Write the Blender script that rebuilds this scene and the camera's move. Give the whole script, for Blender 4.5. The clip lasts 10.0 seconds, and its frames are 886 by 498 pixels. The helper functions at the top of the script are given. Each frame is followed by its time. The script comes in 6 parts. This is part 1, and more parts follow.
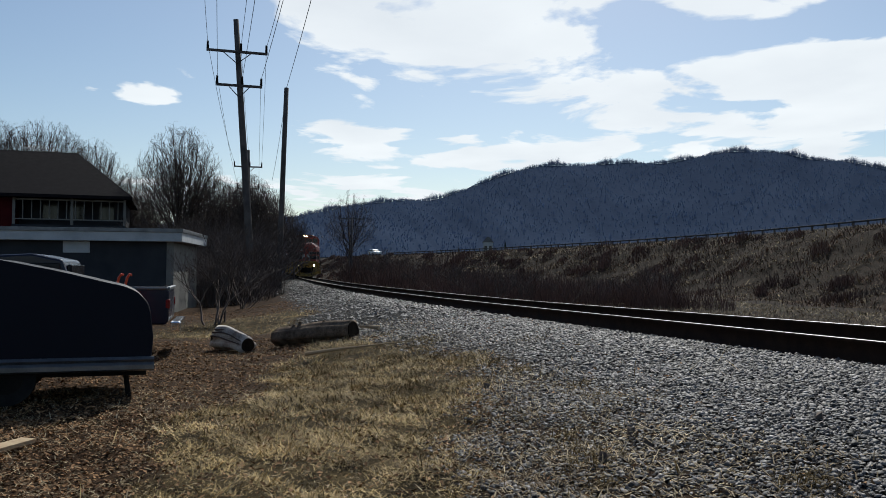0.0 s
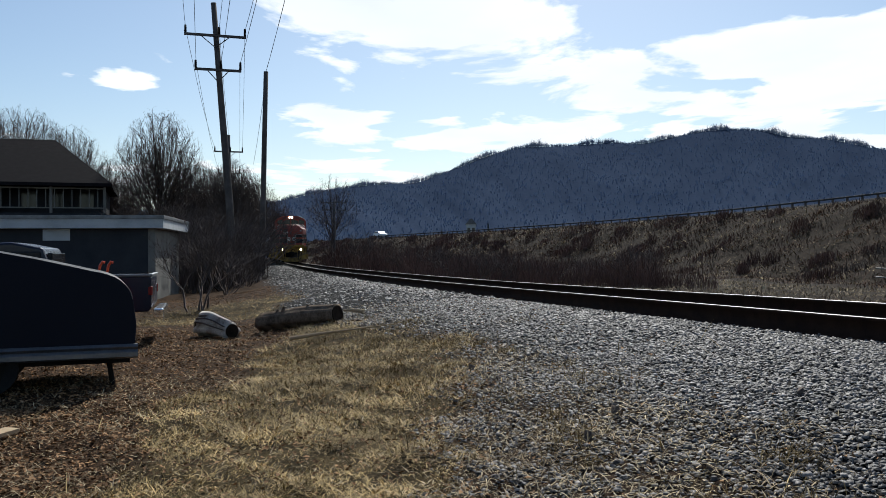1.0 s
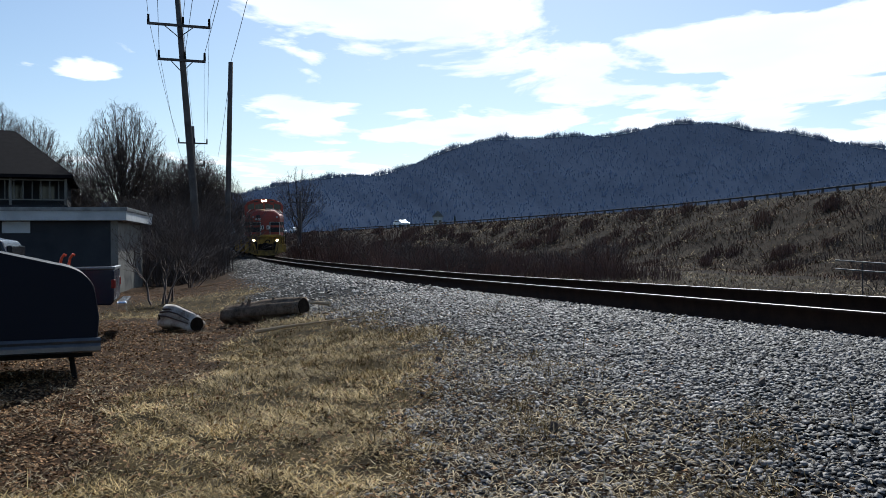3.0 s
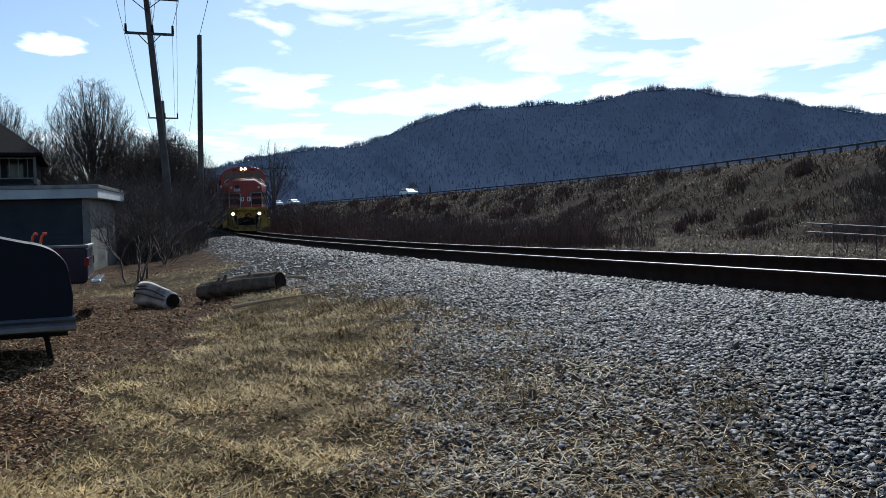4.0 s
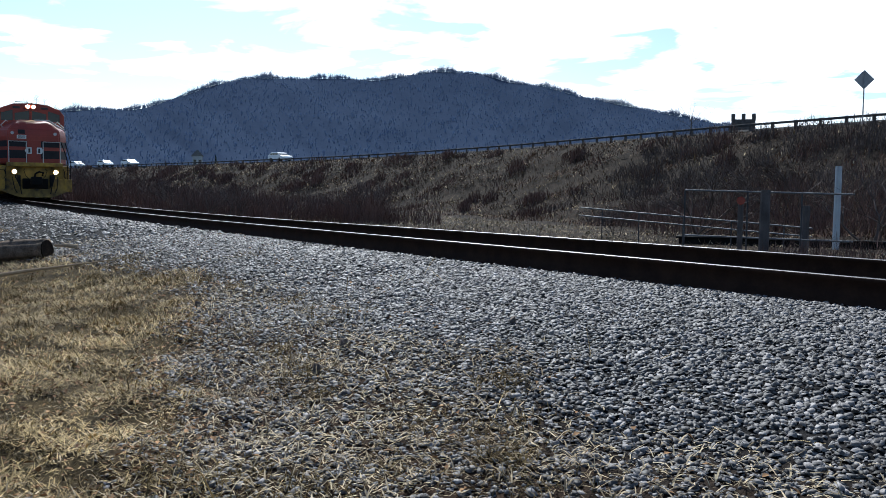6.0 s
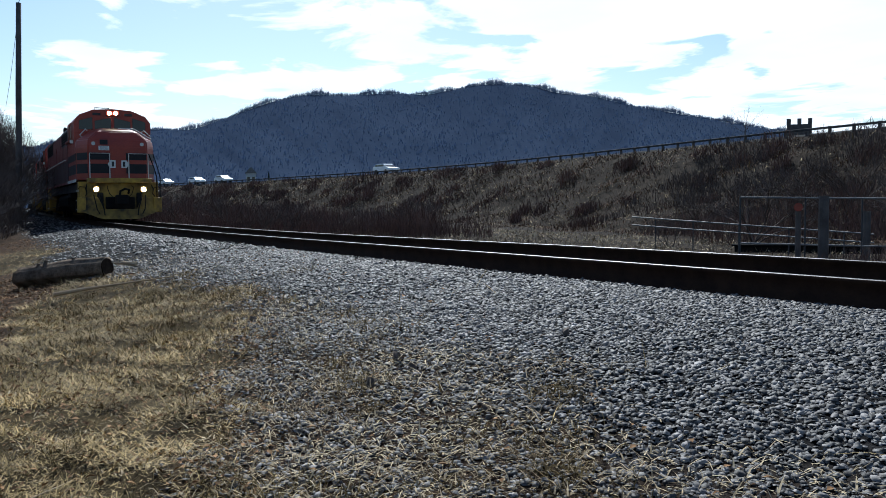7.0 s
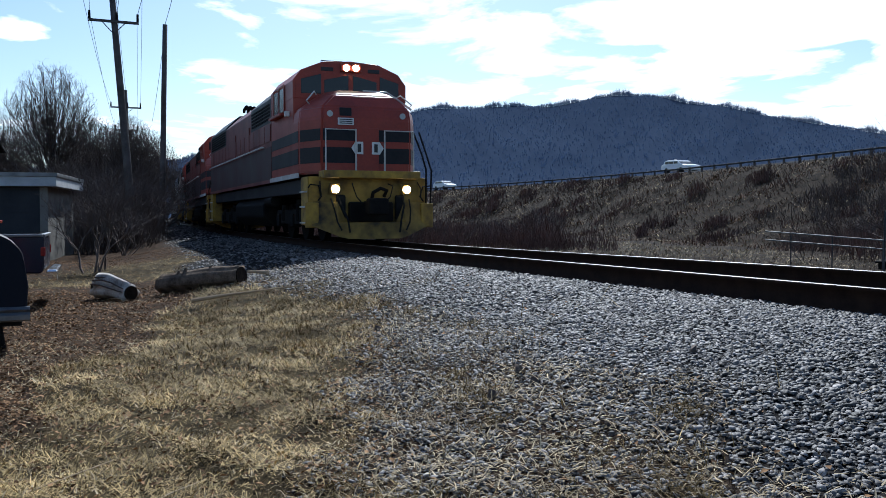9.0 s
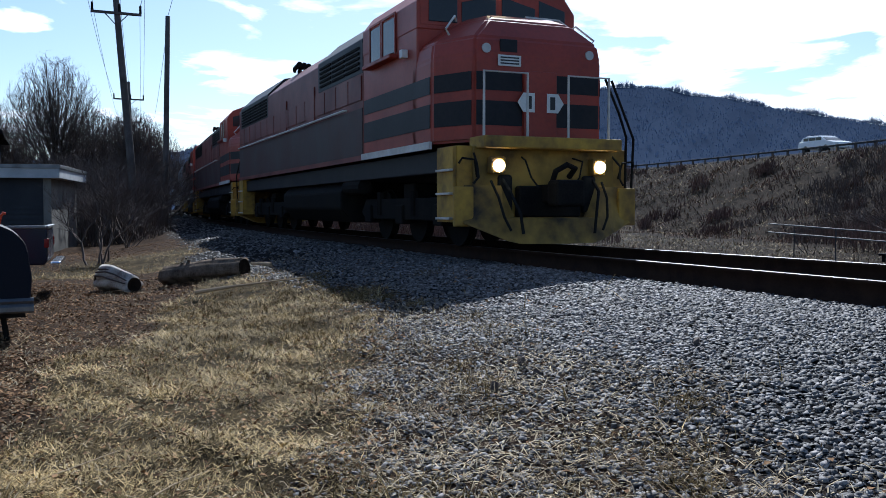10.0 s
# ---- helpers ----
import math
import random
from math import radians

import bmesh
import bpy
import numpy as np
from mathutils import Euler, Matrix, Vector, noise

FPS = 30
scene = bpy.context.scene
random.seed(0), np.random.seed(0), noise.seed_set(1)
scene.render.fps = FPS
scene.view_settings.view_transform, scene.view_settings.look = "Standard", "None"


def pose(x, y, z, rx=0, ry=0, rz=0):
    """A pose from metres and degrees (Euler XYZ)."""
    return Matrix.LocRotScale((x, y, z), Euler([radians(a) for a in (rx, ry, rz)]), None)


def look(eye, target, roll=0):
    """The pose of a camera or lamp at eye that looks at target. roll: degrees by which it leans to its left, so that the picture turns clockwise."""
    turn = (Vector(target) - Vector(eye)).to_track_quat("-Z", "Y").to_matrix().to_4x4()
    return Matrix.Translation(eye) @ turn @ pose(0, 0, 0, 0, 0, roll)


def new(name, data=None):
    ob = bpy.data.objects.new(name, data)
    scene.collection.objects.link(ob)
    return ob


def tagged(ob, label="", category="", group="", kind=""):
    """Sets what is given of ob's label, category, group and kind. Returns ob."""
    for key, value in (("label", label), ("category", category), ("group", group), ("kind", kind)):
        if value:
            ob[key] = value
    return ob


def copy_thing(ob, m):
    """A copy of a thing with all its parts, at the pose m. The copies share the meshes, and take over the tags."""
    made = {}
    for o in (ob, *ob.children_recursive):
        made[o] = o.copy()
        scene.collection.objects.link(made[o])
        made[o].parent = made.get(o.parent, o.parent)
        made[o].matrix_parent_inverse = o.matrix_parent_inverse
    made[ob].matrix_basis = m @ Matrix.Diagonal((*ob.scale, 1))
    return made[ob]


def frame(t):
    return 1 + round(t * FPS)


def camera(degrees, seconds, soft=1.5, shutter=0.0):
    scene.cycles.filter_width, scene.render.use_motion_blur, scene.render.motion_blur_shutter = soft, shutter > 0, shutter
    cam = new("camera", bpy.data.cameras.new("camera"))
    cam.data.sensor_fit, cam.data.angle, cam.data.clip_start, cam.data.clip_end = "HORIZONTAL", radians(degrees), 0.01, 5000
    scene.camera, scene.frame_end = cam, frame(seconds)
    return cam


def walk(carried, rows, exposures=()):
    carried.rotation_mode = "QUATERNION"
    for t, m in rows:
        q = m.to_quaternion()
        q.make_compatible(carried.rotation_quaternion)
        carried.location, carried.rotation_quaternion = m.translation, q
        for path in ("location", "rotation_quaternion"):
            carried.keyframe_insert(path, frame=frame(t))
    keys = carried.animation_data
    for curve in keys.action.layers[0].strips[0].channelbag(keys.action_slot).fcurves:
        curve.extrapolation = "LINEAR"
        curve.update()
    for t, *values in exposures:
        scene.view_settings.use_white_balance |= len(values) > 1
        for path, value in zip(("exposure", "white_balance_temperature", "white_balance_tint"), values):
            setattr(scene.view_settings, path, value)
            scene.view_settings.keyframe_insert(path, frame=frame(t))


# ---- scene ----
# ---------------------------------------------------------------- camera
cam = camera(53.1, 10.0, soft=0.4)
PATH = [    # seconds, tilt, roll, turn
    (0, 91.52, -0.5, 0),
    (0.5, 90.97, -0.04, -0.64),
    (1, 90.39, 0.37, -1.07),
    (1.5, 90.53, -0.04, -1.33),
    (2, 90.64, -0.29, -1.63),
    (2.5, 90.55, -0.08, -2.5),
    (2.7, 90.33, 0.05, -2.94),
    (3.8, 88.42, 1.45, -3.94),
    (4, 87.98, 1.56, -4.78),
    (4.5, 86.83, 0.3, -11.16),
    (5, 85.05, -0.36, -17.3),
    (5.2, 84.9, -0.68, -18.65),
    (6.5, 87.17, -0.82, -17.87),
    (7, 87.06, 0.36, -15.07),
    (7.5, 86.42, 0.19, -10.31),
    (8, 86.56, -0.12, -8.31),
    (8.5, 87.85, -0.26, -7.31),
    (9, 87.88, 0.02, -7.1),
    (9.5, 87.59, 0.23, -7.22),
    (10, 87.37, -0.03, -6.91),
]
walk(cam, [(t, pose(0.03, 0.03, 1.5, rx, ry, rz)) for t, rx, ry, rz in PATH],
     exposures=[(0.0, 0.1, 6200, 7), (1.0, 0.34, 6150, 7), (2.5, 0.4, 6000, 7), (4.5, 0.5, 5650, 5), (5.0, 0.74, 5650, 7), (6.5, 0.7, 5650, 6), (7.0, 0.48, 5600, 5), (7.5, 0.48, 5550, 5), (8.5, 0.56, 5500, 6), (10.0, 0.6, 5450, 9)])

# ---------------------------------------------------------------- sky and sun
SUN_AZ, SUN_EL = radians(8.0), radians(40.0)   # azimuth right of +y
TO_SUN = Vector((math.sin(SUN_AZ) * math.cos(SUN_EL), math.cos(SUN_AZ) * math.cos(SUN_EL), math.sin(SUN_EL)))


def make_world():
    w = bpy.data.worlds.new("sky")
    w.use_nodes = True
    scene.world = w
    nt = w.node_tree
    nt.nodes.clear()
    N, L = nt.nodes.new, nt.links.new
    out, bg = N("ShaderNodeOutputWorld"), N("ShaderNodeBackground")
    sky = N("ShaderNodeTexSky")
    sky.sky_type, sky.sun_disc = "NISHITA", False
    sky.sun_elevation, sky.sun_rotation = SUN_EL, SUN_AZ
    sky.altitude, sky.dust_density, sky.air_density = 200, 0.6, 1.0
    co = N("ShaderNodeTexCoord")
    sep = N("ShaderNodeSeparateXYZ")
    L(co.outputs["Generated"], sep.inputs[0])

    def m(op, a, b=None, c=None):
        n = N("ShaderNodeMath")
        n.operation = op
        for i, v in enumerate((a, b, c)):
            if v is None:
                continue
            if isinstance(v, (int, float)):
                n.inputs[i].default_value = v
            else:
                L(v, n.inputs[i])
        return n.outputs[0]

    # a cloud layer seen in perspective: place = direction / height
    zz = m("MAXIMUM", m("ADD", sep.outputs["Z"], 0.05), 0.02)
    px, py = m("DIVIDE", sep.outputs["X"], zz), m("DIVIDE", sep.outputs["Y"], zz)
    com = N("ShaderNodeCombineXYZ")
    L(px, com.inputs[0]), L(m("MULTIPLY", py, 0.8), com.inputs[1])
    com.inputs[2].default_value = CLOUD_SEED
    n1 = N("ShaderNodeTexNoise")
    n1.inputs["Scale"].default_value, n1.inputs["Detail"].default_value = 1.5, 9
    n1.inputs["Roughness"].default_value, n1.inputs["Distortion"].default_value = 0.52, 0.3
    L(com.outputs[0], n1.inputs["Vector"])
    # denser towards the right-hand half of the sky
    az = m("ARCTAN2", sep.outputs["X"], sep.outputs["Y"])
    side = m("MULTIPLY", m("SMOOTH_MIN", m("MAXIMUM", m("ADD", az, 0.12), -0.4), 0.45, 0.2), 0.26)
    dens = m("ADD", n1.outputs["Fac"], side)
    ramp = N("ShaderNodeValToRGB")
    ramp.color_ramp.elements[0].position, ramp.color_ramp.elements[1].position = 0.525, 0.57
    L(dens, ramp.inputs[0])
    # grey bellies
    n2 = N("ShaderNodeTexNoise")
    n2.inputs["Scale"].default_value, n2.inputs["Detail"].default_value = 1.3, 4
    L(com.outputs[0], n2.inputs["Vector"])
    belly = N("ShaderNodeMix")
    belly.data_type = "RGBA"
    belly.inputs["A"].default_value, belly.inputs["B"].default_value = (8.5, 8.8, 9.3, 1), (13, 13, 12.8, 1)
    L(n2.outputs["Fac"], belly.inputs["Factor"])
    mix = N("ShaderNodeMix")
    mix.data_type = "RGBA"
    # cloud bank low over the ridge ahead; unseen sky kept clear to cut fill
    low = N("ShaderNodeMapRange")
    low.interpolation_type = "SMOOTHSTEP"
    L(sep.outputs["Z"], low.inputs["Value"])
    low.inputs["From Min"].default_value, low.inputs["From Max"].default_value = 0.42, 0.62
    low.inputs["To Min"].default_value, low.inputs["To Max"].default_value = 1.0, 0.0
    ahead = N("ShaderNodeMapRange")
    ahead.interpolation_type = "SMOOTHSTEP"
    L(sep.outputs["Y"], ahead.inputs["Value"])
    ahead.inputs["From Min"].default_value, ahead.inputs["From Max"].default_value = -0.1, 0.5
    L(m("MULTIPLY", m("MULTIPLY", ramp.outputs["Color"], 0.95), m("MULTIPLY", low.outputs[0], ahead.outputs[0])), mix.inputs["Factor"])
    L(sky.outputs[0], mix.inputs["A"])
    L(belly.outputs["Result"], mix.inputs["B"])
    L(mix.outputs["Result"], bg.inputs["Color"])
    bg.inputs["Strength"].default_value = 0.078
    L(bg.outputs[0], out.inputs[0])


CLOUD_SEED = 3.7
make_world()
sun = new("sun", bpy.data.lights.new("sun", "SUN"))
sun.data.energy, sun.data.angle, sun.data.color = 5.0, radians(0.6), (1.0, 0.95, 0.86)
sun.matrix_world = look(TO_SUN * 50, (0, 0, 0))


# ---------------------------------------------------------------- materials
def mat(name, c1, c2, scale=3.0, rough=0.8, bump=0.3, metal=0.0, fine=40.0, vary=0.0, island=False, spec=None, bump_dist=0.01, extra=None):
    """A surface of two colours mixed by noise at two scales, with fine relief. vary: change of brightness from piece to piece."""
    mt = bpy.data.materials.new(name)
    mt.use_nodes = True
    nt = mt.node_tree
    b = nt.nodes["Principled BSDF"]
    N, L = nt.nodes.new, nt.links.new
    co = N("ShaderNodeTexCoord")
    n1, n2 = N("ShaderNodeTexNoise"), N("ShaderNodeTexNoise")
    for n, s, d in ((n1, scale, 5), (n2, fine, 3)):
        n.inputs["Scale"].default_value, n.inputs["Detail"].default_value = s, d
        L(co.outputs["Object"], n.inputs["Vector"])
    add = N("ShaderNodeMath")
    add.operation = "MULTIPLY_ADD"
    L(n2.outputs["Fac"], add.inputs[0])
    add.inputs[1].default_value = 0.45
    L(n1.outputs["Fac"], add.inputs[2])
    rp = N("ShaderNodeMapRange")
    rp.inputs["From Min"].default_value, rp.inputs["From Max"].default_value = 0.5, 0.95
    L(add.outputs[0], rp.inputs["Value"])
    mx = N("ShaderNodeMix")
    mx.data_type = "RGBA"
    mx.inputs["A"].default_value, mx.inputs["B"].default_value = (*c1, 1), (*c2, 1)
    L(rp.outputs[0], mx.inputs["Factor"])
    col = mx.outputs["Result"]
    if vary:
        src = N("ShaderNodeNewGeometry") if island else N("ShaderNodeObjectInfo")
        hs = N("ShaderNodeHueSaturation")
        mr = N("ShaderNodeMapRange")
        mr.inputs["To Min"].default_value, mr.inputs["To Max"].default_value = 1 - vary, 1 + vary
        L(src.outputs["Random Per Island" if island else "Random"], mr.inputs["Value"])
        L(mr.outputs[0], hs.inputs["Value"])
        L(col, hs.inputs["Color"])
        col = hs.outputs["Color"]
    L(col, b.inputs["Base Color"])
    r2 = N("ShaderNodeMapRange")
    r2.inputs["To Min"].default_value, r2.inputs["To Max"].default_value = max(0.02, rough - 0.12), min(1, rough + 0.12)
    L(n1.outputs["Fac"], r2.inputs["Value"])
    L(r2.outputs[0], b.inputs["Roughness"])
    b.inputs["Metallic"].default_value = metal
    b.inputs["Specular IOR Level"].default_value = spec if spec is not None else (0.03 if rough > 0.7 else 0.4)
    if bump:
        bp = N("ShaderNodeBump")
        bp.inputs["Strength"].default_value, bp.inputs["Distance"].default_value = bump, bump_dist
        L(add.outputs[0], bp.inputs["Height"])
        L(bp.outputs[0], b.inputs["Normal"])
    return mt


def glow(name, colour, strength):
    mt = bpy.data.materials.new(name)
    mt.use_nodes = True
    b = mt.node_tree.nodes["Principled BSDF"]
    b.inputs["Base Color"].default_value = (0.9, 0.9, 0.85, 1)
    b.inputs["Emission Color"].default_value, b.inputs["Emission Strength"].default_value = (*colour, 1), strength
    return mt


M = {
    "orange": mat("orange_paint", (0.33, 0.043, 0.022), (0.20, 0.028, 0.018), 1.2, 0.45, 0.08, fine=14),
    "hoodred": mat("weathered_dark_red_paint", (0.19, 0.032, 0.022), (0.10, 0.022, 0.018), 1.0, 0.5, 0.08, fine=9),
    "maroon": mat("grimy_maroon_paint", (0.030, 0.013, 0.014), (0.055, 0.018, 0.016), 1.0, 0.55, 0.08, fine=9),
    "black": mat("black_paint", (0.010, 0.011, 0.015), (0.022, 0.022, 0.026), 1.2, 0.5, 0.08, fine=14, spec=0.2),
    "sooty": mat("sooty_yellow_paint", (0.38, 0.235, 0.04), (0.016, 0.013, 0.011), 1.1, 0.7, 0.1, fine=5),
    "yellow": mat("yellow_paint", (0.50, 0.30, 0.035), (0.10, 0.06, 0.025), 1.6, 0.65, 0.1, fine=7),
    "under": mat("greasy_black_steel", (0.007, 0.007, 0.008), (0.020, 0.018, 0.016), 2.0, 0.72, 0.3),
    "pale": mat("pale_rail_paint", (0.62, 0.60, 0.56), (0.45, 0.43, 0.4), 4, 0.5, 0.1),
    "plate": mat("white_plate", (0.75, 0.75, 0.72), (0.6, 0.6, 0.58), 6, 0.5, 0.1),
    "ink": mat("dark_lettering", (0.02, 0.02, 0.025), (0.04, 0.04, 0.04), 6, 0.6, 0.0),
    "lamp": glow("lit_lamp_glass", (1.0, 0.78, 0.42), 14.0),
    "lamp_dim": mat("unlit_lamp_glass", (0.5, 0.5, 0.48), (0.4, 0.4, 0.4), 6, 0.2, 0.0),
    "glass": mat("dark_glass", (0.012, 0.014, 0.018), (0.02, 0.022, 0.026), 1, 0.12, 0.0, spec=0.35),
    "rail": mat("rusty_rail_side", (0.018, 0.011, 0.009), (0.034, 0.02, 0.014), 6, 0.75, 0.4),
    "rail_top": mat("polished_rail_head", (0.085, 0.08, 0.083), (0.055, 0.052, 0.054), 8, 0.5, 0.05, metal=1.0),
    "palestraw": mat("grey_straw", (0.46, 0.375, 0.245), (0.12, 0.088, 0.055), 1.0, 0.85, 0.0, vary=0.65, island=True),
    "brush": mat("red_brown_brush", (0.155, 0.098, 0.080), (0.090, 0.060, 0.051), 0.3, 0.9, 0.0, vary=0.4, island=True),
    "hollow": mat("shade_dark_wood", (0.012, 0.009, 0.007), (0.035, 0.025, 0.019), 6, 0.95, 0.6),
    "tuft": mat("olive_grass_tuft", (0.17, 0.12, 0.05), (0.085, 0.062, 0.028), 1.0, 0.85, 0.0, vary=0.4, island=True),
    "fringe": mat("bleached_straw", (0.40, 0.32, 0.19), (0.17, 0.13, 0.075), 1.0, 0.85, 0.0, vary=0.5, island=True),
    "tie": mat("weathered_tie", (0.05, 0.038, 0.03), (0.11, 0.09, 0.075), 5, 0.9, 0.5, vary=0.3),
    "stone": mat("ballast_stone", (0.036, 0.034, 0.034), (0.205, 0.190, 0.185), 14, 0.62, 0.3, fine=90, spec=0.12, vary=0.75, island=True),
    "stone_brown": mat("brown_stone", (0.055, 0.044, 0.038), (0.12, 0.10, 0.088), 10, 0.75, 0.4),
    "straw": mat("dry_grass", (0.56, 0.405, 0.180), (0.14, 0.098, 0.042), 1.0, 0.7, 0.0, vary=0.75, island=True, spec=0.08),
    "leaf": mat("dead_leaf", (0.11, 0.057, 0.029), (0.31, 0.185, 0.096), 1.5, 0.8, 0.0, vary=0.6, island=True),
    "weed": mat("dead_weeds", (0.165, 0.100, 0.066), (0.068, 0.043, 0.032), 0.2, 0.85, 0.0, vary=0.5, island=True),
    "bark": mat("grey_bark", (0.085, 0.07, 0.06), (0.17, 0.15, 0.13), 3, 0.9, 0.5),
    "bark_dark": mat("dark_twigs", (0.060, 0.048, 0.043), (0.13, 0.105, 0.095), 2, 0.9, 0.2),
    "deadwood": mat("weathered_log", (0.050, 0.036, 0.027), (0.19, 0.145, 0.108), 7, 0.85, 1.0, bump_dist=0.02),
    "birch": mat("pale_stump_bark", (0.55, 0.52, 0.48), (0.22, 0.18, 0.15), 5, 0.8, 0.6, bump_dist=0.02),
    "pole": mat("creosoted_pole", (0.062, 0.055, 0.053), (0.13, 0.118, 0.113), 2, 0.85, 0.4),
    # the shade on the guard rail's back is put into this dark steel
    "darksteel": mat("shade_dark_steel", (0.07, 0.072, 0.076), (0.04, 0.04, 0.043), 3, 0.75, 0.2),
    "pipe": mat("painted_grey_pipe", (0.15, 0.153, 0.157), (0.085, 0.085, 0.09), 3, 0.6, 0.1),
    "steel": mat("galvanised_steel", (0.32, 0.33, 0.34), (0.2, 0.2, 0.21), 5, 0.5, 0.15, metal=0.6),
    "wire": mat("black_cable", (0.02, 0.02, 0.022), (0.03, 0.03, 0.032), 5, 0.7, 0.0),
    "siding": mat("grey_siding", (0.030, 0.033, 0.040), (0.050, 0.053, 0.060), 1.0, 0.75, 0.15),
    "block": mat("pale_block_wall", (0.15, 0.145, 0.135), (0.22, 0.215, 0.2), 1.6, 0.85, 0.3),
    "fascia": mat("white_fascia", (0.46, 0.48, 0.5), (0.34, 0.36, 0.38), 2, 0.6, 0.1),
    "roofing": mat("dark_shingles", (0.009, 0.008, 0.010), (0.018, 0.016, 0.018), 3, 0.9, 0.5),
    "redwall": mat("barn_red_siding", (0.075, 0.010, 0.012), (0.05, 0.008, 0.01), 2, 0.75, 0.2),
    "navy": mat("navy_trailer_skin", (0.005, 0.007, 0.014), (0.008, 0.010, 0.018), 1.0, 0.6, 0.05, spec=0.12),
    "alu": mat("dull_aluminium", (0.17, 0.175, 0.19), (0.11, 0.115, 0.12), 4, 0.45, 0.1, metal=0.8),
    "tyre": mat("tyre_rubber", (0.014, 0.014, 0.015), (0.024, 0.024, 0.024), 8, 0.85, 0.3),
    "truckblue": mat("dark_blue_truck_paint", (0.008, 0.010, 0.024), (0.011, 0.013, 0.028), 1.0, 0.25, 0.02),
    "chrome": mat("chrome", (0.8, 0.8, 0.82), (0.65, 0.65, 0.67), 5, 0.15, 0.02, metal=1.0),
    "tail": mat("red_lamp_plastic", (0.22, 0.012, 0.012), (0.16, 0.01, 0.01), 5, 0.2, 0.0),
    "redpaint": mat("red_orange_enamel", (0.75, 0.09, 0.03), (0.6, 0.07, 0.025), 5, 0.35, 0.05),
    "white_car": mat("white_car_paint", (0.8, 0.81, 0.83), (0.75, 0.76, 0.78), 1, 0.25, 0.0),
    "asphalt": mat("asphalt", (0.045, 0.045, 0.047), (0.07, 0.07, 0.07), 0.8, 0.9, 0.3),
    # the blue haze of the distance is mixed into both ridge colours
    "hill": mat("hazy_bare_woods", (0.030, 0.043, 0.073), (0.040, 0.055, 0.090), 0.010, 0.95, 0.35, spec=0.0, fine=0.22, bump_dist=2.5),
    "hilltree": mat("hazy_bare_treetops", (0.17, 0.207, 0.30), (0.205, 0.245, 0.345), 0.012, 0.95, 0.0, vary=0.10, island=True),
    "ever": mat("dark_evergreen", (0.012, 0.022, 0.014), (0.025, 0.038, 0.022), 0.5, 0.9, 0.3),
    "wood": mat("bare_plank", (0.42, 0.33, 0.22), (0.3, 0.22, 0.14), 6, 0.75, 0.3),
    "signback": mat("grey_sign_back", (0.34, 0.35, 0.36), (0.26, 0.265, 0.275), 3, 0.5, 0.05),
}


def ground_material():
    """Soil that passes from dead lawn and leaf litter to cinders and weeds, by the zones stored on the mesh."""
    mt = bpy.data.materials.new("ground")
    mt.use_nodes = True
    nt = mt.node_tree
    b = nt.nodes["Principled BSDF"]
    N, L = nt.nodes.new, nt.links.new
    co = N("ShaderNodeTexCoord")

    def noise_col(scale, c1, c2, lo=0.4, hi=0.62, detail=8):
        n = N("ShaderNodeTexNoise")
        n.inputs["Scale"].default_value, n.inputs["Detail"].default_value, n.inputs["Roughness"].default_value = scale, detail, 0.65
        L(co.outputs["Object"], n.inputs["Vector"])
        r = N("ShaderNodeMapRange")
        r.inputs["From Min"].default_value, r.inputs["From Max"].default_value = lo, hi
        L(n.outputs["Fac"], r.inputs["Value"])
        x = N("ShaderNodeMix")
        x.data_type = "RGBA"
        x.inputs["A"].default_value, x.inputs["B"].default_value = (*c1, 1), (*c2, 1)
        L(r.outputs[0], x.inputs["Factor"])
        return x.outputs["Result"], n.outputs["Fac"]

    weeds, _ = noise_col(1.7, (0.008, 0.006, 0.005), (0.040, 0.029, 0.021), 0.36, 0.66, 10)
    lawn, _ = noise_col(3.0, (0.022, 0.016, 0.008), (0.070, 0.050, 0.023))
    litter, _ = noise_col(9.0, (0.018, 0.011, 0.007), (0.065, 0.037, 0.020))
    # cinders near-black: the shade in the gaps between stones is put into them
    cinder, h = noise_col(24.0, (0.006, 0.006, 0.0065), (0.03, 0.028, 0.028))
    cur = weeds
    for key, colour in (("lawn", lawn), ("litter", litter), ("cinder", cinder)):
        a = N("ShaderNodeAttribute")
        a.attribute_name = key
        x = N("ShaderNodeMix")
        x.data_type = "RGBA"
        L(a.outputs["Fac"], x.inputs["Factor"])
        L(cur, x.inputs["A"])
        L(colour, x.inputs["B"])
        cur = x.outputs["Result"]
    L(cur, b.inputs["Base Color"])
    b.inputs["Roughness"].default_value = 0.95
    b.inputs["Specular IOR Level"].default_value = 0.03
    bp = N("ShaderNodeBump")
    bp.inputs["Strength"].default_value, bp.inputs["Distance"].default_value = 0.7, 0.03
    L(h, bp.inputs["Height"])
    L(bp.outputs[0], b.inputs["Normal"])
    return mt


M["ground"] = ground_material()


# ---------------------------------------------------------------- mesh helpers
def link(name, bm, material, parent=None, smooth=False):
    me = bpy.data.meshes.new(name)
    bmesh.ops.recalc_face_normals(bm, faces=bm.faces)
    bm.to_mesh(me)
    bm.free()
    if smooth:
        me.shade_smooth()
    ob = new(name, me)
    if material:
        me.materials.append(M[material])
    ob.parent = parent
    return ob


def part(name, bm, material, parent, label="", smooth=False):
    ob = link(name, bm, material, parent, smooth)
    return tagged(ob, label) if label else ob


